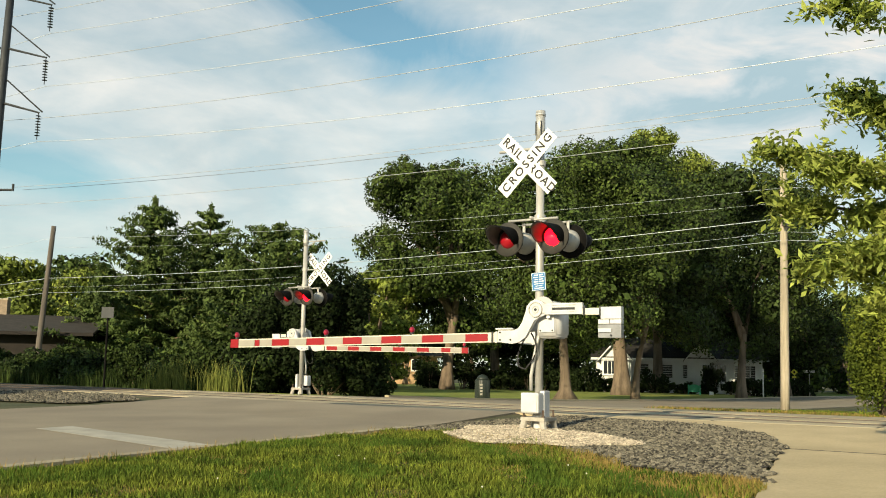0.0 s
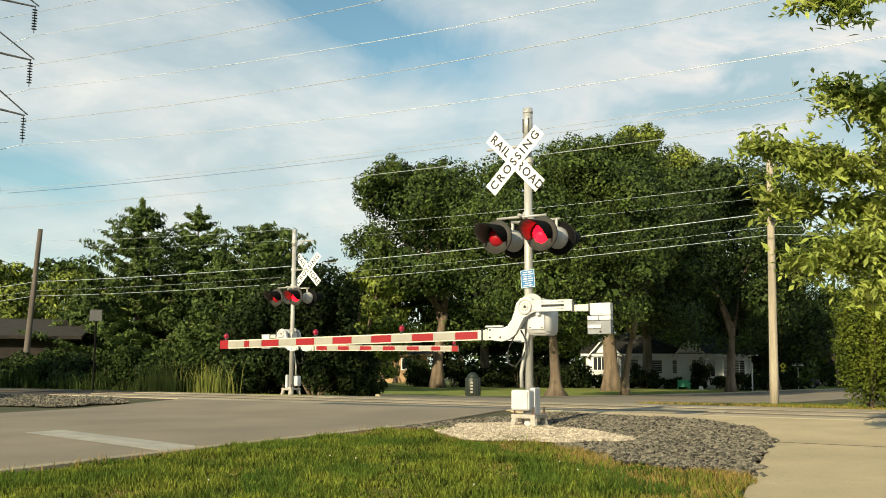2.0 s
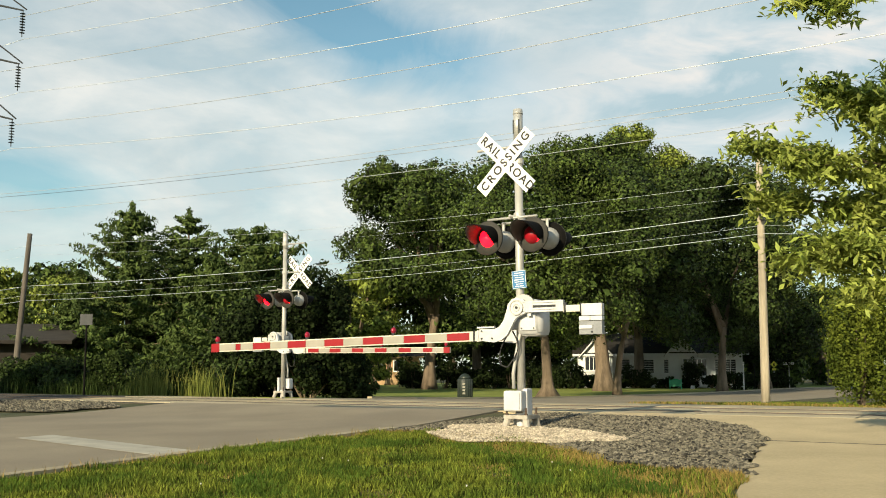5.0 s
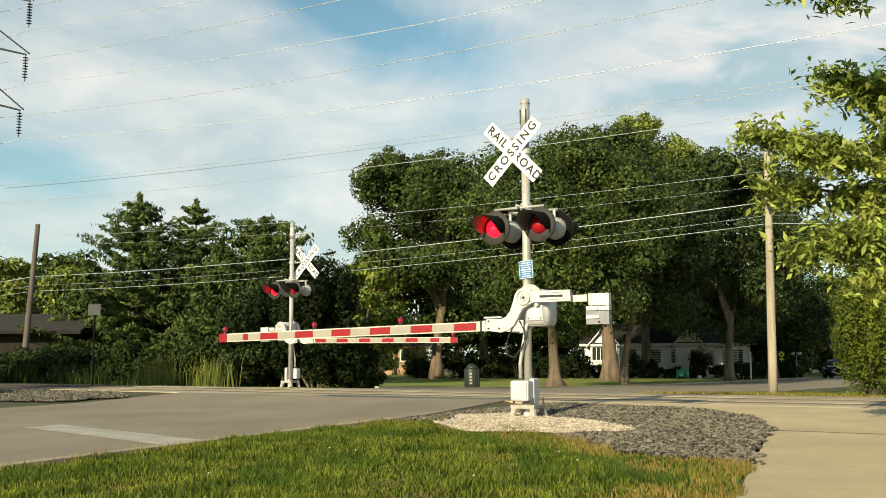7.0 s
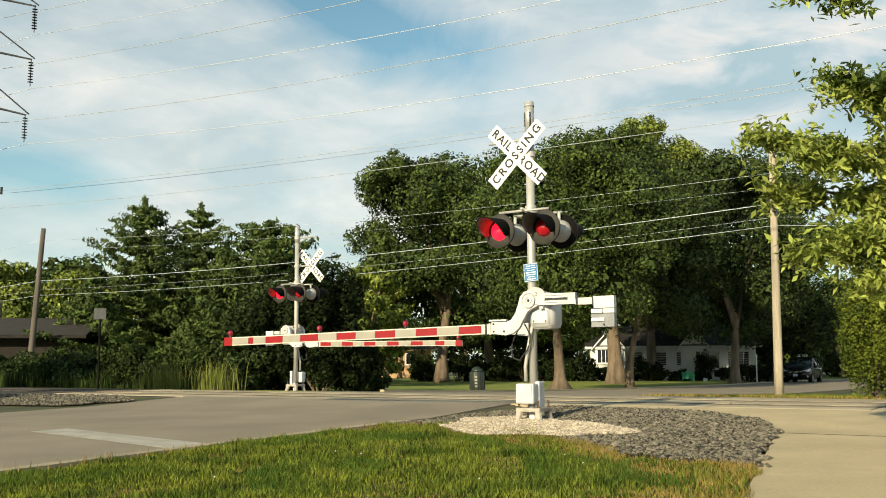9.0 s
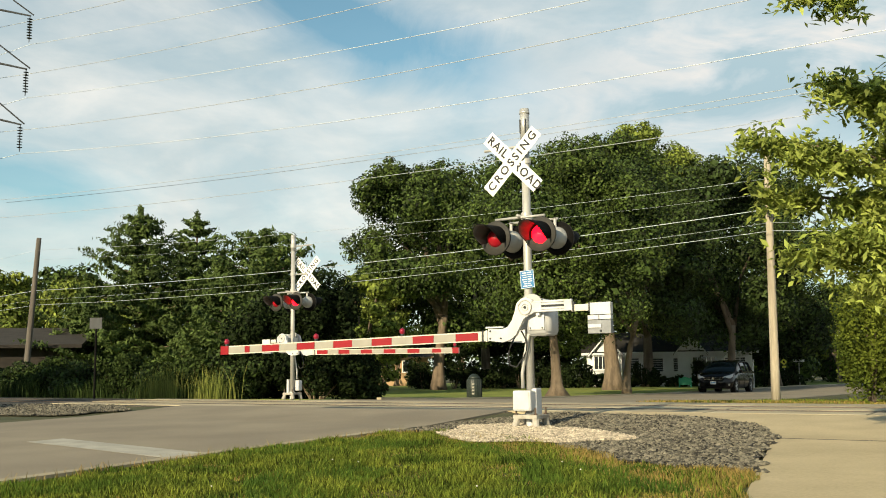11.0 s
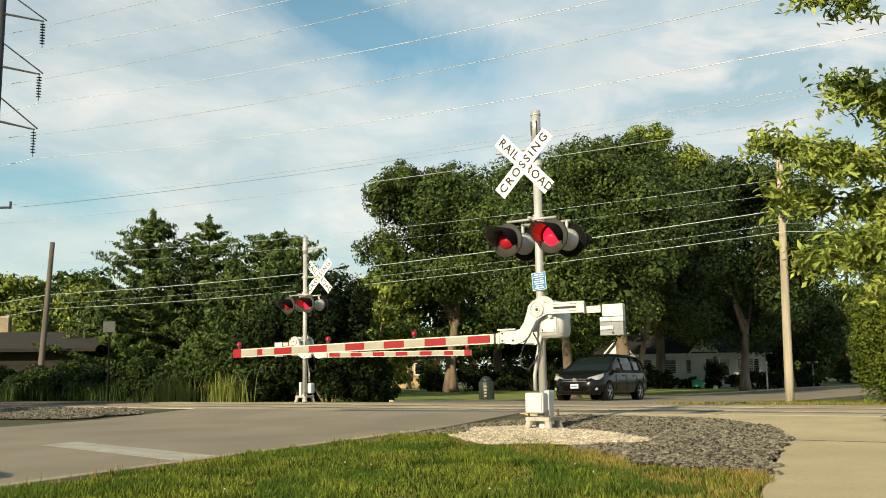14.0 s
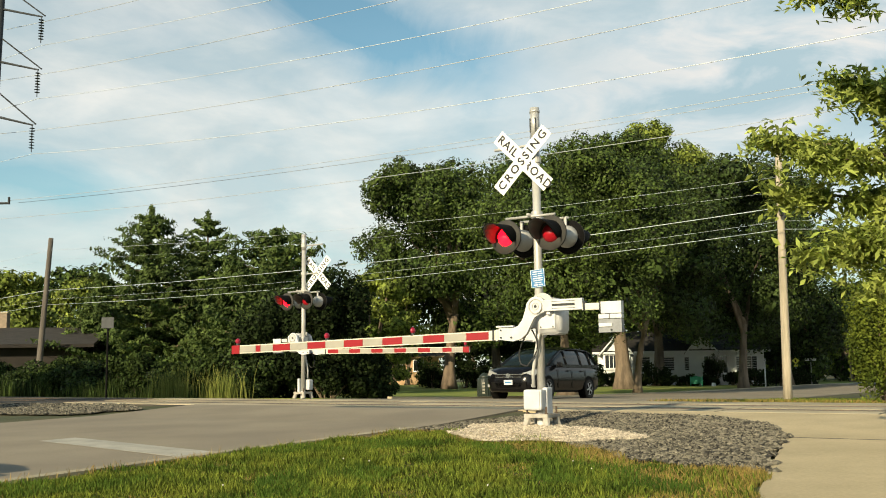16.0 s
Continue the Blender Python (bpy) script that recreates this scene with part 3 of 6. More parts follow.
        box(bm, (0.55, (y0 + y1) / 2, 1.80), (0.5, 0.05, 0.03), 0.004)
        part("counterweight_channel", bm, WHITE, top)
        bm = B()
        box(bm, (0.55, (y0 + y1) / 2, 1.767), (0.5, 0.03, 0.06), 0.003)
        part("channel_web", bm, IRON, top)
        bm = B()
        box(bm, (1.02, (y0 + y1) / 2, 1.72), (0.32, 0.05, 0.10), 0.012)
        part("channel_end", bm, CREAM, top)
        bm = B()
        box(bm, (0.895, (y0 + y1) / 2, 1.74), (0.035, 0.07, 0.13), 0.006)
        part("channel_strap", bm, IRON, top)
        bm = B()
        box(bm, (1.145, (y0 + y1) / 2, 1.72), (0.03, 0.07, 0.14), 0.006)
        part("channel_strap", bm, IRON, top)
    bm = B()
    box(bm, (0.3, 0, 1.66), (0.06, 0.58, 0.05), 0.006)
    part("cross_bar", bm, WHITE, top)
    # toothed sector over the pivot
    bm = B()
    arc = [radians(150 - 125 * k / 24) for k in range(25)]
    plate(bm, [(0.17 + (0.205 + 0.012 * (k % 2)) * math.cos(q), 1.75 + (0.205 + 0.012 * (k % 2)) * math.sin(q)) for k, q in enumerate(arc)] + [(0.30, 1.80), (0.02, 1.80)], -0.24, -0.21)
    part("gear_sector", bm, SILVER, mech, "pale toothed gear sector")
    bm = B()
    box(bm, (0.24, -0.212, 1.58), (0.26, 0.02, 0.30), 0.012)
    part("cover_plate", bm, WHITE, mech)
    for bx, bz in ((0.14, 1.46), (0.34, 1.46), (0.34, 1.70)):
        bm = B()
        tube(bm, [(bx, -0.232, bz), (bx, -0.22, bz)], 0.012, 8)
        part("bolt", bm, IRON, mech)
    for z0, z1, x0, x1 in ((1.61, 1.78, 1.165, 1.475), (1.54, 1.602, 1.125, 1.292), (1.54, 1.602, 1.30, 1.475), (1.345, 1.532, 1.125, 1.475)):
        bm = B()
        box(bm, ((x0 + x1) / 2, -0.31, (z0 + z1) / 2), (x1 - x0, 0.09, z1 - z0), 0.006)
        part("counterweight", bm, WHITE if z0 > 1.5 else PLATEGREY, top, "bolted steel counterweight plate")
    bm = B()
    box(bm, (1.235, -0.365, 1.45), (0.2, 0.02, 0.05), 0.004)
    part("weight_clip", bm, WHITE, top)
    bm = B()
    tube(bm, [(1.325, -0.375, 1.38), (1.325, -0.35, 1.38)], 0.014, 8)
    part("bolt", bm, IRON, top)
    # gate arm in striped lengths
    tilt = math.atan2(arm_z1 - arm_z0, arm_len - 0.5)

    def az(d):
        return arm_z0 + (d - 0.5) * math.tan(tilt)

    bm = B()
    for a, b, hh in ((0.5, arm_len, 0.074),):
        vs = []
        for d in (a, b):
            for dy, dz in ((-0.02, -hh), (0.02, -hh), (0.02, hh), (-0.02, hh)):
                vs.append(bm.verts.new((-d, -0.30 + dy, az(d) + dz)))
        for q in ((0, 1, 2, 3), (7, 6, 5, 4), (0, 4, 5, 1), (1, 5, 6, 2), (2, 6, 7, 3), (3, 7, 4, 0)):
            bm.faces.new([vs[i] for i in q])
    bmesh.ops.recalc_face_normals(bm, faces=bm.faces[:])
    arm = part("gate_arm", bm, CREAM, top, "lowered aluminium gate arm with red and silver stripes")
    # tape pieces proud on both faces
    d, red = 0.70, True
    spans = []
    while d < arm_len - 1.1:
        spans.append((d, d + 0.405, red))
        d += 0.405
        red = not red
    spans += [(d, d + 0.3, red), (d + 0.3, d + 0.42, not red), (d + 0.42, arm_len - 0.2, False), (arm_len - 0.2, arm_len + 0.004, True)]
    for a, b, is_red in spans:
        for y in (-0.324, -0.276):
            bm = B()
            vs = []
            k = 0.057 if b < arm_len else 0.076
            for dd in (a + 0.003, b - 0.003):
                for dy, dz in ((-0.003, -k), (0.003, -k), (0.003, k), (-0.003, k)):
                    vs.append(bm.verts.new((-dd, y + dy, az(dd) + dz)))
            for q in ((0, 1, 2, 3), (7, 6, 5, 4), (0, 4, 5, 1), (1, 5, 6, 2), (2, 6, 7, 3), (3, 7, 4, 0)):
                bm.faces.new([vs[i] for i in q])
            bmesh.ops.recalc_face_normals(bm, faces=bm.faces[:])
            part("tape_stripe", bm, REDTAPE if is_red else ALU, arm, "red reflective stripe" if is_red else "silver reflective stripe")
    for d in (0.62, 0.55):
        bm = B()
        box(bm, (-d, -0.30, az(d)), (0.03, 0.07, 0.17), 0.004)
        part("arm_clamp", bm, IRON if d > 0.6 else WHITE, arm)
    bm = B()
    box(bm, (-0.42, -0.30, 1.485), (0.30, 0.05, 0.025), 0.004)
    part("shear_bracket", bm, WHITE, top)
    # arm lamps
    for d in (arm_len - 0.13, arm_len - 2.25, arm_len - 4.05):
        bm = B()
        bmesh.ops.create_uvsphere(bm, u_segments=14, v_segments=9, radius=0.05, matrix=Matrix.Translation((-d, -0.30, az(d) + 0.15)) @ Matrix.Diagonal((0.85, 1, 1.05, 1)))
        part("arm_lamp", bm, REDBULB, arm, "small red gate lamp", True)
        bm = B()
        tube(bm, [(-d, -0.30, az(d) + 0.07), (-d, -0.30, az(d) + 0.12)], 0.03, 8)
        part("lamp_holder", bm, IRON, arm)
    # flashing lights
    bm = B()
    tube(bm, [(0, -0.3, 3.14), (0, 0.3, 3.14)], 0.024, 10)
    tube(bm, [(-0.42, -0.22, 3.12), (0.42, -0.22, 3.12)], 0.02, 10)
    tube(bm, [(-0.42, 0.22, 3.12), (0.42, 0.22, 3.12)], 0.02, 10)
    part("light_crossarm", bm, SILVER, top, "", True)
    bm = B()
    tube(bm, [(0, 0, 3.02), (0, 0, 3.22)], 0.085, 16)
    part("crossarm_clamp", bm, SILVER, top)
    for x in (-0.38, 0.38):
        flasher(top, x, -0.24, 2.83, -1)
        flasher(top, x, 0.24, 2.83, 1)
    # crossbuck, lettered on both faces
    cx, cy, cz = sign_x, -0.11, sign_z
    for ang, yy, words in ((45, 0.0, "CROSSING"), (-45, 0.008, "RAILROAD")):
        R = Matrix.Translation((cx, cy + (yy if not sign_turn else -yy), cz)) @ Matrix.Rotation(radians(sign_turn), 4, "Z") @ Matrix.Rotation(radians(-ang), 4, "Y")
        bm = B()
        box(bm, (0, 0, 0), (1.22, 0.005, 0.229))
        board = part("crossbuck_board", bm, SIGNWHITE, top, "white board lettered in black")
        board.matrix_basis = R
        if words == "CROSSING":
            spots = [("CROSSING", 0.0)]
        else:
            spots = [("RAIL", -0.36), ("ROAD", 0.36)]
        for text, off in spots:
            mm = Matrix.Translation((off, -0.005, 0)) @ Matrix.Rotation(radians(90), 4, "X")
            letters_on("lettering", text, 0.186, board, mm, LETTER, 1.36 if words == "CROSSING" else 1.18)
    bm = B()
    tube(bm, [(0.0, -0.05, bracket_z), (-0.68, -0.07, bracket_z)], 0.022, 8)
    tube(bm, [(-0.02, -0.05, bracket_z - 0.15), (-0.35, -0.07, bracket_z)], 0.015, 8)
    part("sign_bracket", bm, SILVER, top)
    bm = B()
    tube(bm, [(0.0, -0.05, sign_z), (cx, -0.10, sign_z)], 0.022, 8)
    part("sign_bracket", bm, SILVER, top)
    for z in (sign_z, bracket_z):
        bm = B()
        tube(bm, [(0, 0, z - 0.04), (0, 0, z + 0.04)], 0.082, 16)
        part("band_clamp", bm, SILVER, top)
    if not notice_on:
        return top
    # blue notice
    bm = B()
    box(bm, (0.0, 0.0, 0.0), (0.235, 0.006, 0.27), 0.0)
    notice = part("blue_notice", bm, BLUE, top, "small blue notice with white lines")
    notice.matrix_basis = pose(0.03, -0.08, 2.20, 0, -4, 0)
    bm = B()
    for cx, cz, w, h in ((0, 0.128, 0.23, 0.006), (0, -0.128, 0.23, 0.006), (-0.112, 0, 0.006, 0.25), (0.112, 0, 0.006, 0.25)):
        box(bm, (cx, -0.0045, cz), (w, 0.003, h))
    part("border", bm, SIGNWHITE, notice)
    for k, w in enumerate((0.16, 0.19, 0.15, 0.18, 0.17, 0.12, 0.16)):
        for j in range(2):
            bm = B()
            box(bm, (-w * 0.24 + j * w * 0.5, -0.0045, 0.098 - 0.033 * k), (w * 0.42, 0.003, 0.011 if k % 3 else 0.016))
            part("text_bar", bm, SIGNWHITE, notice)
    return top


MX, MY = 1.43, 14.6
FX, FY = -4.15, 28.7
SIGNALS = [crossing_signal(pose(MX, MY, G(MX, MY) + 0.03, 0, 0, ROAD_TURN), 6.18, 1.36, 1.26, "white railway crossing signal with lowered gate on gravel"),
    crossing_signal(pose(FX, FY, G(FX, FY) + 0.02, 0, 0, ROAD_TURN + 180), 5.6, 1.36, 1.31, "white railway crossing signal with lowered gate before dark bushes", 3.66, 4.5, False, -0.45, 180)]


# ---- poles and wires ----
def utility_pole(x, y, h, r, lean, material, label, arms):
    top = thing("utility_pole", pose(x, y, G(x, y)), label, "utility pole", "utility poles")
    bm = B()
    n = 7
    tube(bm, [(lean[0] * k / n, lean[1] * k / n, h * k / n - 0.1) for k in range(n + 1)], [r * (1 - 0.28 * k / n) for k in range(n + 1)], 14)
    part("pole", bm, material, top, "", True)
    for z, half, rot in arms:
        bm = B()
        box(bm, (lean[0] * z / h, lean[1] * z / h - r, z), (2 * half, 0.09, 0.11), 0.01, None)
        a = part("crossarm", bm, POLEDARK, top)
        a.matrix_basis = Matrix.Rotation(radians(rot), 4, "Z")
        for sx in (-0.85, 0.85):
            bm = B()
            tube(bm, [(half * sx, -r, z + 0.05), (half * sx, -r, z + 0.16)], [0.03, 0.045], 8)
            ins = part("insulator", bm, IRON, a)
    return top


utility_pole(10.1, 29.0, 7.6, 0.135, (0.12, 0.0), WOODPOLE, "weathered tan wooden utility pole on the grass verge", [(5.55, 0.45, 60)])
utility_pole(-18.75, 45.0, 7.4, 0.15, (0.42, 0.0), POLEDARK, "leaning dark wooden utility pole behind the weeds", [])


def wire(a, b, sag, r, material, name="wire", label="thin overhead wire between poles", n=28):
    a, b = Vector(a), Vector(b)
    bm = B()
    tube(bm, [a.lerp(b, k / n) - Vector((0, 0, 4 * sag * (k / n) * (1 - k / n))) for k in range(n + 1)], r, 5)
    ob = new(name, mesh_of(name, bm, material, True))
    tagged(ob, label, "overhead wire", "overhead wires")


# local line, parallel to the railway
for z, sag, r in ((6.55, 0.75, 0.005), (6.1, 0.7, 0.003), (5.62, 0.75, 0.011), (5.2, 0.72, 0.004), (4.95, 0.75, 0.008)):
    wire((10.2, 28.9, z), (-18.4, 45.0, z - 0.85 if z < 6 else z + 0.1), sag * 0.45, r, WIRE)
    wire((10.2, 28.9, z), (38.7, 13.0, z + 0.3), sag, r, WIRE)
    wire((-18.4, 45.0, z - 0.85 if z < 6 else z + 0.1), (-47, 61.0, z - 0.3), sag, r, WIRE)

# high line: steel pole with three davit arms
TX, TY = -19.0, 40.0


def transmission_pole():
    top = thing("transmission_pole", pose(TX, TY, G(TX, TY), 0, 0, -4), "tall dark transmission pole with davit arms and insulators", "transmission pole")
    bm = B()
    tube(bm, [(0, 0, 0), (0.05, 0, 10), (0.25, 0, 20)], [0.26, 0.2, 0.13], 14)
    part("pole", bm, IRON, top, "", True)
    for z, dx in ((11.25, -0.15), (13.64, 0.0), (15.97, 0.07)):
        bm = B()
        tube(bm, [(0.1, 0, z + 0.45), (1.97 + dx, 0, z)], [0.055, 0.035], 8)
        arm = part("davit_arm", bm, IRON, top)
        bm = B()
        tube(bm, [(0.15, 0, z + 1.55), (2.1 + dx, 0, z + 0.03)], 0.034, 6)
        part("brace", bm, IRON, arm)
        bm = B()
        tube(bm, [(-0.1, 0, z + 0.45), (-1.75, 0, z + 0.2)], [0.055, 0.035], 8)
        part("davit_arm", bm, IRON, top)
        bm = B()
        for k in range(8):
            zz = z - 0.14 - 0.12 * k
            tube(bm, [(1.94 + dx, 0, zz + 0.03), (1.94 + dx, 0, zz)], [0.03, 0.115], 10)
        tube(bm, [(1.94 + dx, 0, z), (1.94 + dx, 0, z - 1.16)], 0.018, 6)
        part("insulator_string", bm, IRON, arm)
    bm = B()
    tube(bm, [(0.0, 0, 7.95), (0.95, 0, 7.95)], 0.05, 8)
    tube(bm, [(0.92, 0, 7.9), (0.92, 0, 8.2)], 0.05, 8)
    part("lower_arm", bm, IRON, top)


transmission_pole()
GX, GY = RY, -RX
for z, off, sag, far in ((14.81, 2.01, 2.2, 16.0), (12.48, 1.94, 2.2, 13.7), (10.09, 1.79, 2.2, 11.4), (16.2, -1.75, 2.2, 17.6), (13.9, -1.75, 2.2, 15.2), (11.5, -1.75, 2.2, 12.8)):
    x0, y0 = TX + off, TY + (0.0 if off > 0 else 2.4)
    wire((x0, y0, z), (x0 + 75 * GX, y0 + 75 * GY, far), sag, 0.012, WIREDARK if off < 0 else WIRE, "transmission_wire", "long transmission wire over the crossing", 48)
    wire((x0, y0, z), (x0 - 60 * GX, y0 - 60 * GY, far - 1.0), 0.3, 0.011, WIRE, "transmission_wire", "long transmission wire over the crossing", 24)
for off, z in ((0.9, 8.12), (1.3, 8.02), (0.2, 7.32)):
    wire((TX + off, TY, z), (TX + off + 75 * GX, TY + 75 * GY, z + 1.2), 1.3, 0.0085, WIREDARK, "distribution_wire", "thin distribution wire over the crossing", 40)


# ---- trees ----
def quads(centres, outward, size, rng, name, material, aspect=0.62, spread=1.0, droop=0.3):
    """Many leaves, each a small folded blade with its own direction."""
    n = len(centres)
    d = outward + rng.normal(size=(n, 3)) * 0.8 * spread
    d /= np.linalg.norm(d, axis=1)[:, None] + 1e-9
    t = rng.normal(size=(n, 3))
    t[:, 2] -= droop
    t -= (t * d).sum(1)[:, None] * d
    t /= np.linalg.norm(t, axis=1)[:, None] + 1e-9
    b = np.cross(d, t)
    L = size * rng.uniform(0.6, 1.35, (n, 1))
    v = np.stack([centres - t * L * 0.5, centres + b * L * aspect * 0.5 + d * L * 0.08, centres + t * L * 0.5, centres - b * L * aspect * 0.5 + d * L * 0.08], 1).reshape(-1, 3)
    me = bpy.data.meshes.new(name)
    me.vertices.add(4 * n)
    me.vertices.foreach_set("co", v.astype(np.float32).ravel())
    me.loops.add(4 * n)
    me.loops.foreach_set("vertex_index", np.arange(4 * n, dtype=np.int32))
    me.polygons.add(n)
    me.polygons.foreach_set("loop_start", np.arange(0, 4 * n, 4, dtype=np.int32))
    me.polygons.foreach_set("loop_total", np.full(n, 4, dtype=np.int32))
    me.update(calc_edges=True)
    me.materials.append(material)
    return me


def crown_points(blobs, n, rng, inner=0.25):
    c = np.array([b[:3] for b in blobs])
    r = np.array([b[3:6] for b in blobs])
    w = (r[:, 0] * r[:, 2])
    pick = rng.choice(len(blobs), n, p=w / w.sum())
    d = rng.normal(size=(n, 3))
    d /= np.linalg.norm(d, axis=1)[:, None]
    rad = np.where(rng.random(n) < inner, rng.uniform(0.3, 0.8, n), rng.normal(0.95, 0.09, n))[:, None]
    return c[pick] + d * r[pick] * rad, d


def shade_tree(x, y, h, width, trunk_h, trunk_r, seed, material, label, leaves=9000, leaf=0.34, lobes=26, name="shade_tree", low=0.22, lean=0.0, shift=0.0, flare=1.55):
    """A broad tree: tapered trunk, limbs, and a crown of many clumps with gaps."""
    rng = np.random.default_rng(seed)
    top = thing(name, pose(x, y, G(x, y)), label, "tree", "shade trees")
    bm = B()
    k = 6
    bend_x, bend_y = rng.normal(0, 0.25, 2)
    hub = trunk_h * 1.25
    pts = [(bend_x * (i / k) ** 2 + lean * i / k, bend_y * (i / k) ** 2, hub * i / k - 0.1) for i in range(k + 1)]
    tube(bm, pts, [trunk_r * (flare if i == 0 else 1.12 if i == 1 else 1 - 0.06 * i) for i in range(k + 1)], 12)
    part("trunk", bm, BARK, top, "", True)
    rz0, rz1 = h * low, h
    blobs = []
    for i in range(lobes):
        f = rng.random() ** 0.8
        a = rng.uniform(0, math.tau)
        zz = rz0 + (rz1 - rz0) * f
        env = math.sin(math.pi * min(0.97, 0.16 + 0.82 * f)) ** 0.65
        rr = width * 0.5 * env * math.sqrt(rng.uniform(0.2, 1.0))
        s = width * rng.uniform(0.10, 0.19) * (1.15 - 0.4 * f)
        blobs.append((rr * math.cos(a) * 0.86 + shift * f, rr * math.sin(a) * 0.86, min(zz, h - s * 0.75), s, s, s * 0.78))
    # smaller tufts break up the outline and the faces of the clumps
    for i in range(lobes * (11 if leaves > 20000 else 4)):
        bb = blobs[rng.integers(lobes)]
        d = rng.normal(size=3)
        d /= np.linalg.norm(d)
        s = bb[3] * rng.uniform(0.20, 0.42)
        blobs.append((bb[0] + d[0] * bb[3] * 0.95, bb[1] + d[1] * bb[3] * 0.95, max(rz0 * 0.8, bb[2] + d[2] * bb[5] * 0.95), s, s, s * 0.8))
    for i in range(7):
        bb = blobs[rng.integers(lobes)]
        bm = B()
        p0 = Vector(pts[-1 - (i % 2)])
        p2 = Vector(bb[:3])
        p1 = p0.lerp(p2, 0.5) + Vector((0, 0, 0.08 * h))
        tube(bm, [p0, p0.lerp(p1, 0.5), p1, p1.lerp(p2, 0.6), p2], [trunk_r * 0.55, trunk_r * 0.45, trunk_r * 0.34, trunk_r * 0.22, trunk_r * 0.08], 7)
        part("limb", bm, BARK, top, "", True)
    c, d = crown_points(blobs, leaves, rng, 0.08)
    # large leaves added deep in the clumps to block light and darken gaps
    inner = np.array([b[:3] for b in blobs[:lobes]])
    size = np.array([b[3:6] for b in blobs[:lobes]])
    deep = lobes * (90 if leaves > 20000 else 30)
    pick = rng.integers(lobes, size=deep)
    v = rng.normal(size=(deep, 3))
    v /= np.linalg.norm(v, axis=1)[:, None]
    c2 = inner[pick] + v * size[pick] * rng.uniform(0.35, 0.78, (deep, 1))
    grow = np.concatenate([np.full(len(c), leaf), np.full(len(c2), width * (0.034 if leaves > 20000 else 0.06))])[:, None]
    ob = new("crown", quads(np.concatenate([c, c2]), np.concatenate([d, v]), grow, rng, "crown", material, 0.62, 0.42))
    ob.parent = top
    return top


def pine(x, y, h, width, seed, label, start=0.12, tiers=17, name="pine_tree", leafn=26, taper=0.98):
    """A pine: straight trunk and whorls of boughs that carry sprays of needles."""
    rng = np.random.default_rng(seed)
    top = thing(name, pose(x, y, G(x, y)), label, "tree", "pines")
    bm = B()
    tube(bm, [(0, 0, -0.1), (0, 0, h * 0.5), (0, 0, h)], [h * 0.022, h * 0.013, 0.02], 9)
    part("trunk", bm, BARK, top, "", True)
    C, D = [], []
    bv, bf = [], []
    for i in range(tiers):
        f = start + (0.99 - start) * (i + rng.uniform(-0.3, 0.3)) / tiers
        zz = h * f
        reach = width * 0.5 * max(0.02, 1 - f) ** taper * rng.uniform(0.85, 1.12) + 0.06
        for a in np.linspace(0, math.tau, 7, endpoint=False) + rng.uniform(0, 6):
            a += rng.normal(0, 0.25)
            ln = reach * rng.uniform(0.62, 1.2)
            rise = 0.14 + 0.42 * f + rng.uniform(-0.06, 0.10)
            ca, sa = math.cos(a), math.sin(a)

            def along(q):
                return np.array([q * ln * ca, q * ln * sa, zz + ln * (rise * q ** 1.8 - 0.05 * q)])

            o = len(bv)
            for q, r in ((0.0, 0.05), (0.5, 0.03), (1.0, 0.008)):
                p = along(q)
                bv += [(p[0] - sa * r, p[1] + ca * r, p[2]), (p[0] + sa * r, p[1] - ca * r, p[2]), (p[0], p[1], p[2] + 1.6 * r)]
            for j in (0, 3):
                bf += [(o + j + u0, o + j + u1, o + j + 3 + u1, o + j + 3 + u0) for u0, u1 in ((0, 1), (1, 2), (2, 0))]
            # sprays along the bough, each a tuft that points outward and up
            sprays = max(3, int(3 + ln * 2.6))
            for k in range(sprays):
                q = 0.06 + 0.96 * (k + rng.random()) / sprays
                side = rng.choice((-1, 1)) * rng.uniform(0.0, 0.34) * ln * (1.15 - q) * (1 if k % 3 else 0.2)
                mid = along(q) + np.array([-sa * side + 0.15 * ca, ca * side + 0.15 * sa, 0.06 + 0.10 * abs(side)])
                m = leafn
                g = min(1.0, 0.4 + ln / 2.2) * (rng.normal(size=(m, 3)) * np.array([0.17, 0.17, 0.06]) + rng.uniform(-0.28, 0.28, (m, 1)) * np.array([ca, sa, 0.30]))
                C.append(mid + g)
                D.append(np.tile([0.4 * ca, 0.4 * sa, 0.45], (m, 1)) + g * 2.0)
    # the leader at the tip
    for k in range(7):
        g = rng.normal(size=(30, 3)) * np.array([0.05 + 0.02 * k, 0.05 + 0.02 * k, 0.10])
        C.append(g + np.array([0, 0, h + 0.12 - 0.13 * k]))
        D.append(np.tile([0.0, 0.0, 0.3], (30, 1)) + g * 6)
    bough = new("bough_frame", raw("bough_frame", bv, bf, BARK))
    bough.parent = top
    c, d = np.concatenate(C), np.concatenate(D)
    ob = new("needles", quads(c, d, 0.29, rng, "needles", NEEDLE, 0.38, 0.9))
    ob.parent = top
    return top


SHADE = "broad green shade tree on the lawn"
shade_tree(0.3, 74.0, 18.0, 12.5, 4.6, 0.45, 3, LEAF_B, "tall leafy shade tree with a pale trunk on the lawn", 56000, 0.25, 44, low=0.26, shift=-2.6)
shade_tree(5.5, 44.0, 11.3, 10.5, 2.6, 0.26, 5, LEAF_B, SHADE, 74000, 0.145, 46, low=0.25, flare=2.6)
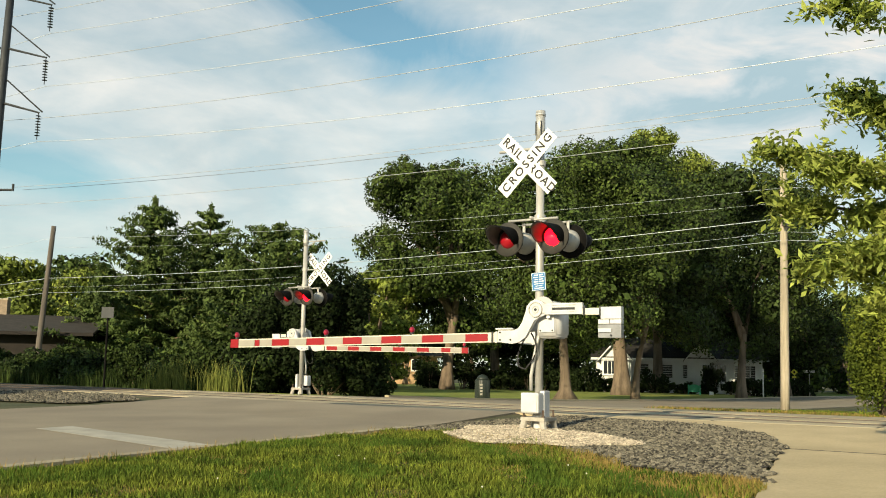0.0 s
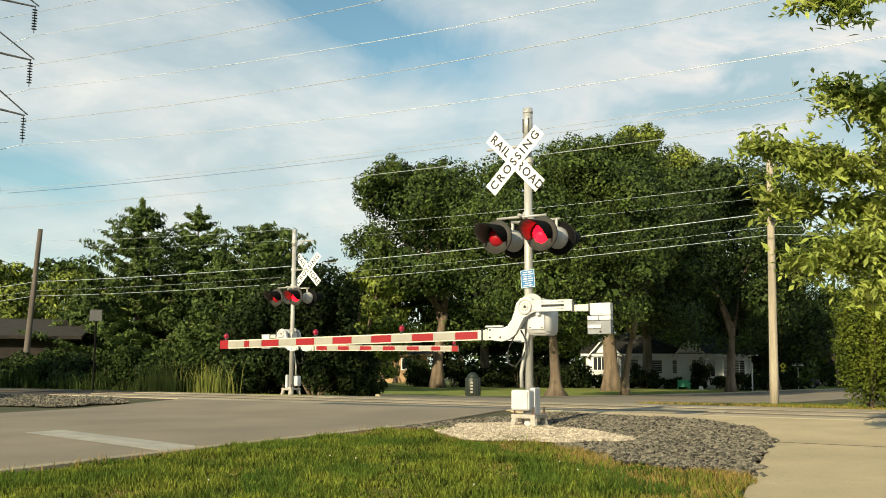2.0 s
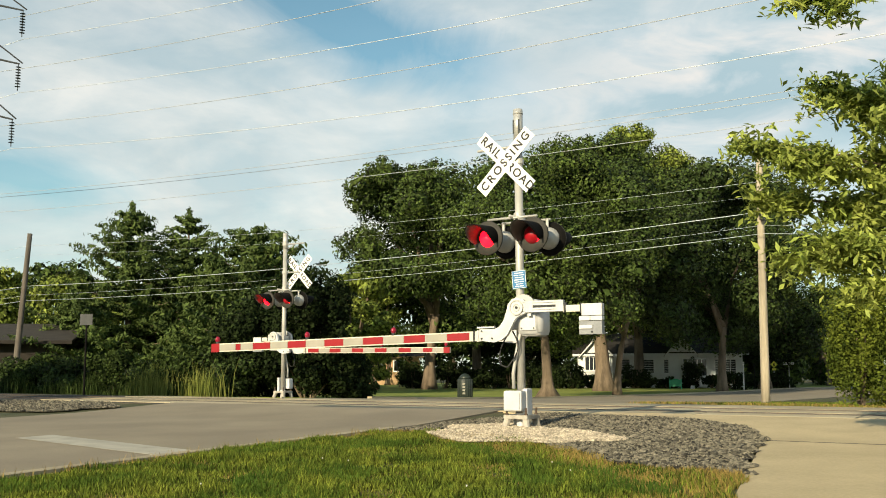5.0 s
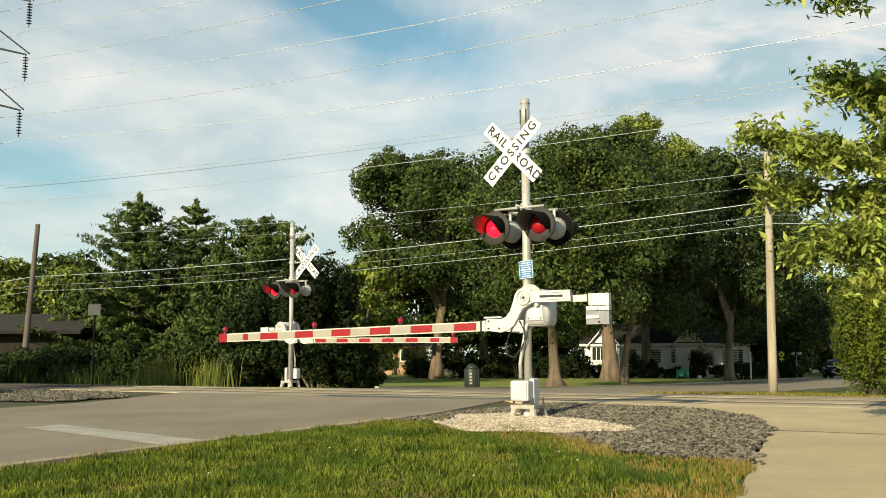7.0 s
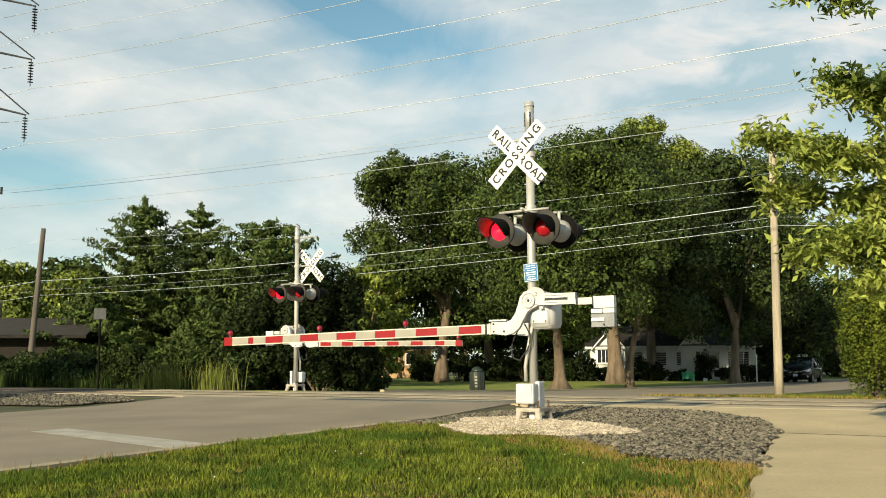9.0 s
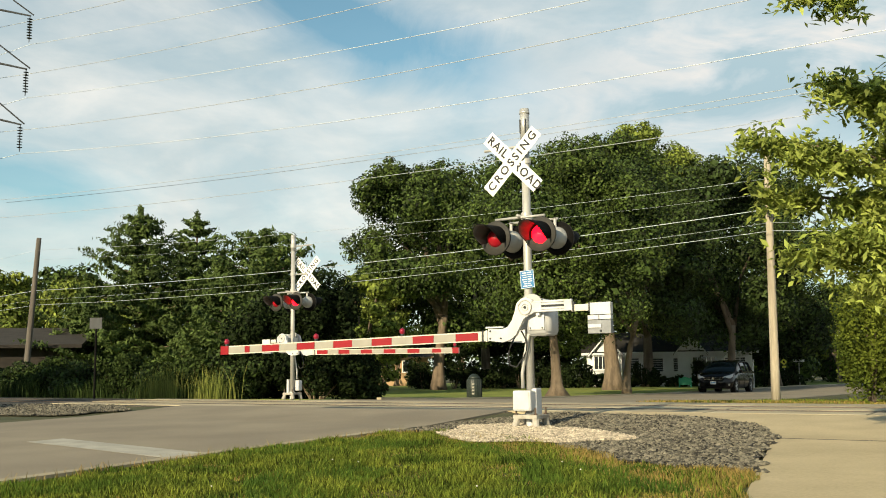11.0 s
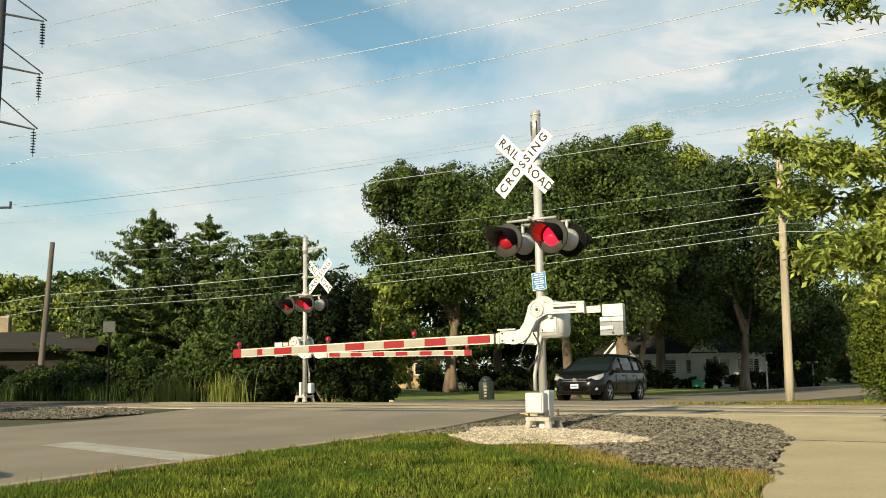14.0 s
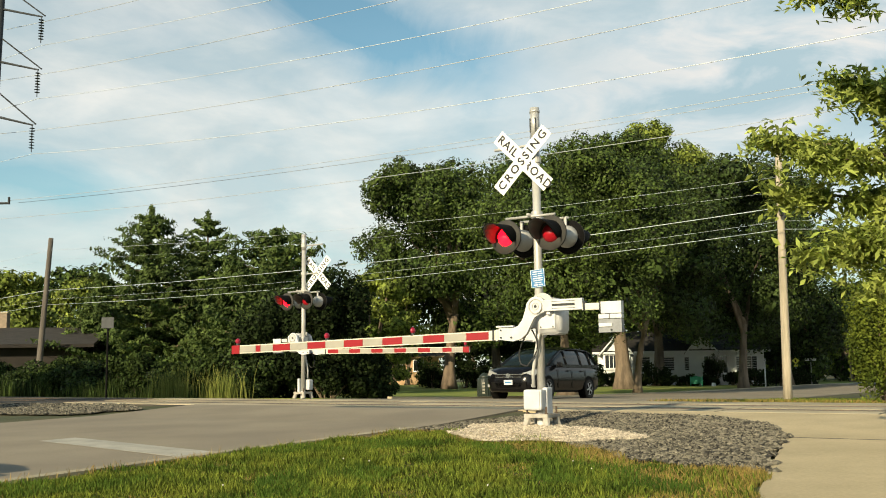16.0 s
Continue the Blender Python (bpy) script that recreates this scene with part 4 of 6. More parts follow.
shade_tree(12.05, 66.0, 17.2, 14.5, 4.2, 0.56, 8, LEAF_B, "tall shade tree with a thick pale trunk on the lawn", 66000, 0.21, 48, low=0.22)
shade_tree(9.6, 49.0, 11.8, 9.0, 3.0, 0.19, 13, LEAF_A, "slender dark shade tree on the lawn", 52000, 0.165, 38, low=0.24)
shade_tree(19.0, 62.5, 14.8, 13.0, 3.4, 0.30, 17, LEAF_A, SHADE, 54000, 0.20, 44, low=0.25)
# the light leaf colour stands in for sun on this crown
shade_tree(18.2, 83.0, 22.4, 14.5, 4.0, 0.5, 21, LEAF_C, "tall shade tree behind the lawn, its leaves coloured as sunlit", 56000, 0.24, 40, low=0.25)
shade_tree(26.3, 75.5, 16.4, 12.5, 4.0, 0.4, 23, LEAF_A, SHADE, 34000, 0.26, 36, low=0.17)
shade_tree(4.6, 87.0, 21.0, 15.0, 4.0, 0.5, 29, LEAF_B, SHADE, 28000, 0.32, 36)


# ---- trees and bushes beside the tracks ----
pine(-18.2, 60.0, 11.4, 15.5, 41, "tall dark green pine with layered boughs")
pine(-14.9, 61.0, 11.2, 13.5, 43, "tall dark green pine beside another pine")
pine(-8.7, 50.0, 8.3, 8.0, 47, "spreading pine behind the dark bushes", 0.25, 11, taper=0.4)
pine(-12.2, 56.0, 8.0, 8.0, 49, "dark pine at the edge of the garden", 0.1)
pine(-20.6, 58.0, 6.4, 5.5, 51, "low dark pine near the leaning pole", 0.1)
for x, y, h, w, sd, mt, lv in ((-24.5, 66, 7.6, 7.5, 61, LEAF_C, 6000), (-29.5, 66, 8.6, 8.0, 62, LEAF_C, 7000), (-35, 70, 9.0, 10, 63, LEAF_C, 7000),
                               (-21.0, 74, 7.8, 8.0, 64, LEAF_C, 6000), (-4.2, 62, 7.6, 5.5, 65, LEAF_C, 6000), (-3.7, 72, 8.2, 4.4, 66, LEAF_C, 5000),
                               (-10.5, 72, 8.5, 9.0, 67, LEAF_A, 5000)):
    shade_tree(x, y, h, w, 1.6, 0.18, sd, mt, "leafy tree in the gardens behind the tracks", int(lv * 1.7), 0.27, 26, low=0.15, name="garden_tree")
for x, y, h, w, sd, mt in ((24.5, 93, 10, 9, 71, LEAF_A), (33, 96, 11, 10, 72, LEAF_B), (40, 112, 12, 12, 73, LEAF_C), (47, 116, 12, 12, 74, LEAF_B), (60, 100, 13, 12, 75, LEAF_A),
                           (67, 118, 14, 14, 76, LEAF_A), (34, 128, 13, 13, 77, LEAF_B), (44, 106, 8.5, 8.5, 97, LEAF_B), (52, 124, 12, 13, 98, LEAF_A), (57, 128, 13, 13, 99, LEAF_A), (22, 96, 12, 12, 78, LEAF_A), (10, 100, 13, 14, 79, LEAF_A), (-4, 104, 13, 14, 80, LEAF_A),
                           (-20, 100, 12, 14, 81, LEAF_A), (-36, 96, 12, 14, 82, LEAF_B), (-52, 92, 12, 14, 83, LEAF_B)):
    shade_tree(x, y, h, w, 2.0, 0.25, sd, mt, "leafy tree along the far street", 4500, 0.55, 22, low=0.08, name="street_tree")
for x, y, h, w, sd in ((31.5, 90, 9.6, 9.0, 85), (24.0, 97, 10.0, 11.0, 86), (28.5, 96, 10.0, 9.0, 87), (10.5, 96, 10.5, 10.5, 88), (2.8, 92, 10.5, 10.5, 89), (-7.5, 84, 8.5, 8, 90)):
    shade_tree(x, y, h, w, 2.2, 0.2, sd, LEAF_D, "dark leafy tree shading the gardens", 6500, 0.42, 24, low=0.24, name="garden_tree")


def bush(x, y, w, d, h, seed, material, label, leaves, leaf=0.16, name="bush", lobes=14, group="bushes", cat="bush"):
    """A rounded shrub made of many leafy tufts on short stems."""
    rng = np.random.default_rng(seed)
    top = thing(name, pose(x, y, G(x, y), 0, 0, ROAD_TURN + 90), label, cat, group)
    blobs = []
    for i in range(lobes):
        a, f = rng.uniform(0, math.tau), rng.random()
        q = math.sqrt(rng.random()) * 0.72
        s = rng.uniform(0.22, 0.4)
        z = h * (0.12 + 0.68 * f * (1 - 0.35 * q))
        blobs.append((w * 0.5 * q * math.cos(a), d * 0.5 * q * math.sin(a), z, w * s * 0.5, d * s * 0.5, h * s * 0.55))
    for i in range(lobes * 2):
        bb = blobs[rng.integers(lobes)]
        v = rng.normal(size=3)
        v /= np.linalg.norm(v)
        k = rng.uniform(0.25, 0.45)
        blobs.append((bb[0] + v[0] * bb[3], bb[1] + v[1] * bb[4], max(0.1, bb[2] + v[2] * bb[5]), bb[3] * k, bb[4] * k, bb[5] * k))
    c, dd = crown_points(blobs, leaves, rng, 0.35)
    c[:, 2] = np.abs(c[:, 2])
    ob = new("foliage", quads(c, dd, leaf, rng, "foliage", material))
    ob.parent = top
    bm = B()
    for i in range(7):
        bb = blobs[i]
        tube(bm, [(bb[0] * 0.15, bb[1] * 0.15, -0.05), (bb[0] * 0.6, bb[1] * 0.6, bb[2] * 0.6), (bb[0], bb[1], bb[2])], [0.04, 0.03, 0.01], 5)
    part("stem", bm, BARK, top)
    return top


DARKB = "large dark rounded evergreen bush by the signal"
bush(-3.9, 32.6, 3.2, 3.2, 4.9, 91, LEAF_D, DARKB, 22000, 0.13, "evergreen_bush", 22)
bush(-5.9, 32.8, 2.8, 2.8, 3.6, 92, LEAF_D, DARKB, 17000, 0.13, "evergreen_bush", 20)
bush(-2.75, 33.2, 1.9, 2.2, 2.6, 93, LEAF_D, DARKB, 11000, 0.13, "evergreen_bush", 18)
bush(-5.2, 35.5, 4.2, 3.2, 4.6, 94, LEAF_A, "tall leafy bush behind the crossing signal", 16000, 0.16, "evergreen_bush", 22)
rnd = random.Random(5)
for i in range(17):
    u = 23.2 + i * 1.35
    s = 22.6 + 0.02 * i + rnd.uniform(-0.2, 0.5)
    x, y = W(s, u)
    hh = (1.6 + 0.25 * math.sin(i * 1.7)) * (1.0 if i > 1 else 1.1)
    bush(x, y, 2.3, 1.9, hh, 120 + i, WEED if i % 3 else LEAF_A, "overgrown green weeds and shrubs along the tracks", 4800, 0.12, "shrub", 16, "shrubs along the tracks", "shrub")
# second row takes the near-black leaf colour to imitate shade
for i in range(10):
    u = 24 + i * 2.9
    x, y = W(26.0 + rnd.uniform(-0.4, 0.8), u)
    bush(x, y, 3.4, 2.8, 1.8 + 0.3 * math.sin(i * 2.1), 160 + i, LEAF_D, "leafy shrubs behind the weeds, coloured dark as if shaded", 3600, 0.16, "shrub", 16, "shrubs along the tracks", "shrub")
# shrubs by the houses
for x, y, w, h, sd, mt in ((13.6, 63.0, 2.2, 1.9, 181, LEAF_D), (17.2, 63.2, 1.8, 2.3, 182, LEAF_D), (19.2, 63.0, 1.9, 1.0, 183, LEAF_B), (15.4, 63.0, 2.0, 0.9, 184, LEAF_A), (10.6, 63.4, 2.0, 1.1, 185, LEAF_A),
                           (-1.2, 72, 2.2, 2.6, 186, LEAF_B), (-6.4, 70, 2.6, 2.4, 187, LEAF_C), (2.4, 64, 3.0, 2.2, 188, LEAF_D), (5.2, 65, 3.2, 2.2, 189, LEAF_D), (8.0, 64.5, 3.0, 1.8, 190, LEAF_D),
                           (-0.8, 65.5, 2.6, 1.4, 191, LEAF_A), (27.5, 78, 4, 1.3, 192, LEAF_D), (32, 88, 4, 1.2, 193, LEAF_D), (23.5, 74, 4, 1.6, 194, LEAF_D), (35.5, 100, 4, 2.6, 195, LEAF_B), (21.8, 62, 3.0, 1.5, 196, LEAF_D)):
    x, y, w, h = (x * 1.28, y * 1.28, w * 1.28, h * 1.28) if y < 73 else (x, y, w, h)
    bush(x, y, w, w, h, sd, mt, "rounded garden bush near the houses", 1800, 0.2, "garden_bush", 12, "garden bushes")
# dark hedge before the house, the shade there put into its leaf colour
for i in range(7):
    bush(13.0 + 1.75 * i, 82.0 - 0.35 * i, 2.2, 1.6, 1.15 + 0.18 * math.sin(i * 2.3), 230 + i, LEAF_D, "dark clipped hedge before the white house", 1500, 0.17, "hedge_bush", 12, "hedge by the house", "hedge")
# near-black shrubs added to stand in for the shade under the crowns
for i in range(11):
    bush(-1.0 + 2.1 * i * 0.62, 79.0 + 0.4 * math.sin(i * 1.9), 2.8, 2.2, 2.6 + 0.7 * math.sin(i * 1.3), 250 + i, LEAF_D, "tall dark shrubs added as the shade behind the lawn", 1700, 0.2, "shade_shrub", 14, "shrubs behind the lawn", "shrub")
for k, (x, y, h) in enumerate(((9.45, 21.1, 3.7), (10.8, 20.9, 3.9), (12.2, 20.4, 3.9), (13.4, 20.0, 3.8))):
    bush(x, y, 1.75, 1.75, h, 200 + k, HEDGEMAT, "clipped yellow-green arborvitae at the path", 15000, 0.07, "arborvitae", 40, "hedge of arborvitae", "hedge")


def blades(name, count, spot, hgt, wid, material, label, seed, lean=0.5):
    """Standing blades of grass, each a bent strip of two pieces."""
    rng = np.random.default_rng(seed)
    P = []
    while len(P) < count:
        su = spot(rng)
        if su is not None:
            P.append(su)
    P = np.array(P)
    s, u, k = P[:, 0], P[:, 1], P[:, 2]
    x, y = s * RX - u * RY, s * RY + u * RX
    z = np.interp(s, PROFILE_S, PROFILE_Z)
    n = count
    a = rng.uniform(0, math.tau, n)
    h = hgt * k * rng.uniform(0.55, 1.3, n)
    w = wid * rng.uniform(0.7, 1.3, n)
    dx, dy = np.cos(a), np.sin(a)
    b = rng.uniform(0, math.tau, n)
    lx, ly = np.cos(b) * lean * h * rng.random(n), np.sin(b) * lean * h * rng.random(n)
    v = np.zeros((n, 5, 3))
    for i, (sd, f) in enumerate(((-1, 0), (1, 0), (1, 0.55), (-1, 0.55), (0, 1))):
        ww = w * (1.0 if f == 0 else 0.75) * sd * 0.5
        v[:, i, 0] = x + dx * ww + lx * f ** 2
        v[:, i, 1] = y + dy * ww + ly * f ** 2
        v[:, i, 2] = z + h * f * (1 - 0.15 * f) - 0.01
    base = (np.arange(n) * 5)[:, None]
    loops = np.concatenate([base + np.array([[0, 1, 2, 3]]), base + np.array([[3, 2, 4]])], 1).ravel()
    starts = (np.arange(n) * 7)[:, None] + np.array([[0, 4]])
    me = bpy.data.meshes.new(name)
    me.vertices.add(5 * n)
    me.vertices.foreach_set("co", v.astype(np.float32).ravel())
    me.loops.add(7 * n)
    me.loops.foreach_set("vertex_index", loops.astype(np.int32))
    me.polygons.add(2 * n)
    me.polygons.foreach_set("loop_start", starts.ravel().astype(np.int32))
    me.polygons.foreach_set("loop_total", np.tile(np.array([4, 3], dtype=np.int32), n))
    me.update(calc_edges=True)
    me.materials.append(material)
    tagged(new(name, me), label, "grass", kind="stuff")


def verge_ok(s, u):
    if u > 8.66 + 0.03 * math.sin(s * 9) or u < 2.6 + 0.22 * (s - 9.1) + 0.06 * math.sin(s * 5):
        return False
    return s < np.interp(u, VERGE_U, VERGE_S) + 0.06 * math.sin(u * 9)


def dry(s, u):
    """How dry the turf is, most so beside the gravel and along the path."""
    d = np.interp(u, VERGE_U, VERGE_S) - s
    return max(0.0, 1.05 - d / 1.35) * float(np.interp(u, [3.4, 4.6, 6.8, 7.8], [0.4, 1.0, 1.0, 0.4])) + 0.3 * noise.noise((s * 0.9, u * 0.9, 3)) + max(0.0, 0.5 - 0.5 * (u - 2.6))


def green_spot(rng):
    s, u = 3.2 + 9.0 * rng.random(), rng.uniform(1.6, 8.75)
    if not verge_ok(s, u) or rng.random() < dry(s, u) * 0.85:
        return None
    return s, u, 0.4 + 1.2 * max(0.0, noise.noise((s * 1.6, u * 1.6, 0)) + 0.45) + 0.9 * max(0.0, noise.noise((s * 7.0, u * 7.0, 4)))


def lush_spot(rng):
    s, u = 3.2 + 9.0 * rng.random(), rng.uniform(1.6, 8.75)
    if not verge_ok(s, u) or noise.noise((s * 0.55, u * 0.55, 8)) < 0.08 or dry(s, u) > 0.4:
        return None
    return s, u, 1.1


def dry_spot(rng):
    s, u = 3.2 + 9.0 * rng.random(), rng.uniform(1.6, 8.75)
    if not verge_ok(s, u) or rng.random() > 0.26 + dry(s, u):
        return None
    return s, u, 0.7 + dry(s, u) * 0.8


blades("grass", 122000, green_spot, 0.072, 0.0115, BLADE, "green uncut grass on the verge", 1)
blades("lush_grass", 24000, lush_spot, 0.08, 0.009, LUSH, "dark lush tufts in the grass verge", 2)
blades("dry_grass", 44000, dry_spot, 0.066, 0.007, STRAW, "dry yellowed grass beside the gravel", 3, 0.7)
blades("edge_weeds", 380, lambda r: (r.uniform(3.5, 12), 8.62 + r.normal() * 0.05, 1.0), 0.13, 0.008, STRAW, "thin seeding weeds along the road edge", 4, 0.6)
blades("tall_weeds", 4500, lambda r: (lambda q, w: (q, w, 0.35 + 1.5 * max(0.0, noise.noise((q * 0.8, w * 0.9, 4)) + 0.35)))(21.6 + r.random(), 22.5 + r.random() * 22), 0.5, 0.025, WEED, "tall green weeds along the tracks", 6, 0.35)
blades("reeds", 900, lambda r: (21.3 + r.random() * 0.6, (25.3 if r.random() < 0.6 else 22.9) + r.normal() * 0.42, 0.5 + 0.7 * r.random()), 0.95, 0.02, REED, "pale yellow reeds along the tracks", 7, 0.3)
blades("verge_grass", 9000, lambda r: (21.5 + 12 * r.random(), 3 + 5.8 * r.random(), 1.0), 0.10, 0.02, BLADE, "grass on the verge beyond the tracks", 8)
blades("verge_straw", 5000, lambda r: (21.5 + 3 * r.random(), 3 + 5.9 * r.random(), 1.0), 0.10, 0.02, STRAW, "dry grass on the verge beyond the tracks", 9)
blades("path_grass", 6000, lambda r: (lambda q, w: (q, 1.12 + 0.22 * (q - 10.4) - 1.6 * w * w, 1.0))(6 + 6.2 * r.random(), r.random()), 0.2, 0.014, BLADE, "tall grass beside the footpath", 10)

rnd = random.Random(11)
for i in range(9):
    s0, u0 = rnd.uniform(4.5, 11.3), rnd.uniform(3.6, 8.5)
    if not verge_ok(s0, u0):
        continue
    hh = rnd.uniform(0.07, 0.13)
    flower = thing("clover_flower", pose(*W(s0, u0), Z(s0)), "small pale clover flower in the grass verge", "flower", "wild flowers")
    bm = B()
    tube(bm, [(0, 0, -0.01), (0.004, 0.0, hh)], 0.002, 4)
    part("stalk", bm, BLADE, flower)
    bm = B()
    bmesh.ops.create_icosphere(bm, subdivisions=1, radius=0.008, matrix=Matrix.Translation((0.004, 0, hh)))
    part("bloom", bm, CREAM, flower)


# ---- near tree that reaches into view ----
def near_tree():
    rng = np.random.default_rng(77)
    x, y = 6.6, 9.6
    z = G(x, y)
    top = thing("ash_tree", pose(x, y, z), "leafy ash tree with drooping sunlit branches by the path", "tree")
    bm = B()
    tube(bm, [(0, 0, -0.1), (0.05, 0, 0.8), (0.0, 0.05, 2.0), (-0.1, 0.0, 3.4), (-0.1, 0.1, 5.4)], [0.26, 0.19, 0.17, 0.14, 0.06], 12)
    part("trunk", bm, BARK, top, "", True)
    C, D = [], []
    tips = [(-3.4, 0.0, 3.2, 1.5), (-3.0, -0.3, 2.95, 1.5), (-3.15, 0.4, 2.7, 1.2), (-2.75, -0.5, 3.65, 1.5), (-2.4, 0.2, 3.8, 1.3), (-2.6, -0.1, 2.2, 1.3),
            (-2.9, 0.3, 2.05, 0.9), (-2.3, 0.0, 1.75, 1.2), (-2.2, -0.6, 3.3, 1.4), (-2.1, 0.5, 2.7, 1.3), (-1.9, -0.2, 3.8, 1.3), (-1.7, 0.3, 2.2, 1.3), (-1.6, -0.4, 1.75, 1.0),
            (-1.6, 0.6, 2.9, 1.4), (-1.9, 0.0, 2.45, 1.4), (-1.2, 0.2, 3.2, 1.4), (-2.0, 0.1, 3.1, 1.2), (-2.45, 0.1, 2.55, 1.2), (-1.3, 0.2, 3.7, 1.3), (0.4, -0.6, 3.4, 1.3), (0.8, 0.5, 4.0, 1.3), (-0.2, 0.9, 3.0, 1.2),
            (-3.3, -1.6, 4.04, 0.5), (-3.02, -1.6, 4.0, 0.5), (-2.75, 0.0, 2.1, 1.1)]
    for tx, ty, tz, dens in tips:
        bm = B()
        p0 = Vector((-0.05, 0.02, max(1.0, tz * 0.72)))
        p3 = Vector((tx, ty, tz))
        p1 = p0.lerp(p3, 0.4) + Vector((0, 0, 0.16))
        p2 = p0.lerp(p3, 0.75) + Vector((0, 0, 0.12))
        if ty < -1:
            # high limb that arches over and hangs down
            p0, p1, p2 = Vector((-0.1, 0.1, 5.2)), Vector((tx * 0.5, ty * 0.5, 5.9)), Vector((tx * 0.95, ty * 0.95, 5.2))
        thin = 0.45 if ty < -1 else 1.0
        tube(bm, [p0, p1, p2, p3], [0.045 * thin, 0.028 * thin, 0.016 * thin, 0.005], 6)
        part("branch", bm, BARK, top, "", True)
        for k in range(int(54 * dens)):
            f = 0.35 + 0.65 * rng.random() ** 0.6
            base = np.array((p2 if ty < -1 else p1).lerp(p3, f)) + np.array([0, 0, 0.12 * (1 - f)])
            twig = rng.normal(size=3) * np.array([0.17, 0.22, 0.13])
            end = base + twig + np.array([-0.06, 0, -0.05])
            m = 20
            for j in range(m):
                q = (j + 0.5) / m
                side = (1 if j % 2 else -1)
                pos = base * (1 - q) + end * q + rng.normal(0, 0.035, 3) + np.array([0, 0, -0.03])
                C.append(pos)
                D.append(np.array([0.15 * side, -0.3, 0.8]))
    ob = new("crown", quads(np.array(C), np.array(D), 0.104, rng, "crown", LEAF_NEAR, 0.36, 0.75, 0.8))
    ob.parent = top


near_tree()


# ---- houses ----
def window_on(parent, x, z, w, h, y, frame_mat, bars=1):
    """A framed window: one frame round the opening, a sill, glazing bars and the pane."""
    bm = B()
    loops = []
    for k, (ww, hh) in enumerate(((w / 2 + 0.09, h / 2 + 0.09), (w / 2, h / 2))):
        for yy in (y - 0.04, y + 0.04):
            loops.append([bm.verts.new((x + sx * ww, yy, z + sz * hh)) for sx, sz in ((-1, -1), (1, -1), (1, 1), (-1, 1))])
    o0, o1, i0, i1 = loops
    for k in range(4):
        j = (k + 1) % 4
        for p, q in ((o0, i0), (o1, i1), (o0, o1), (i0, i1)):
            bm.faces.new((p[k], p[j], q[j], q[k]))
    bmesh.ops.recalc_face_normals(bm, faces=bm.faces[:])
    win = part("window", bm, frame_mat, parent)
    bm = B()
    box(bm, (x, y - 0.07, z - h / 2 - 0.115), (w + 0.3, 0.14, 0.05), 0.008)
    part("sill", bm, frame_mat, win)
    for k in range(1, bars + 1):
        bm = B()
        box(bm, (x - w / 2 + w * k / (bars + 1), y, z), (0.05, 0.05, h))
        part("glazing_bar", bm, frame_mat, win)
    bm = B()
    box(bm, (x, y + 0.03, z), (w, 0.012, h))
    part("pane", bm, PANE, win)


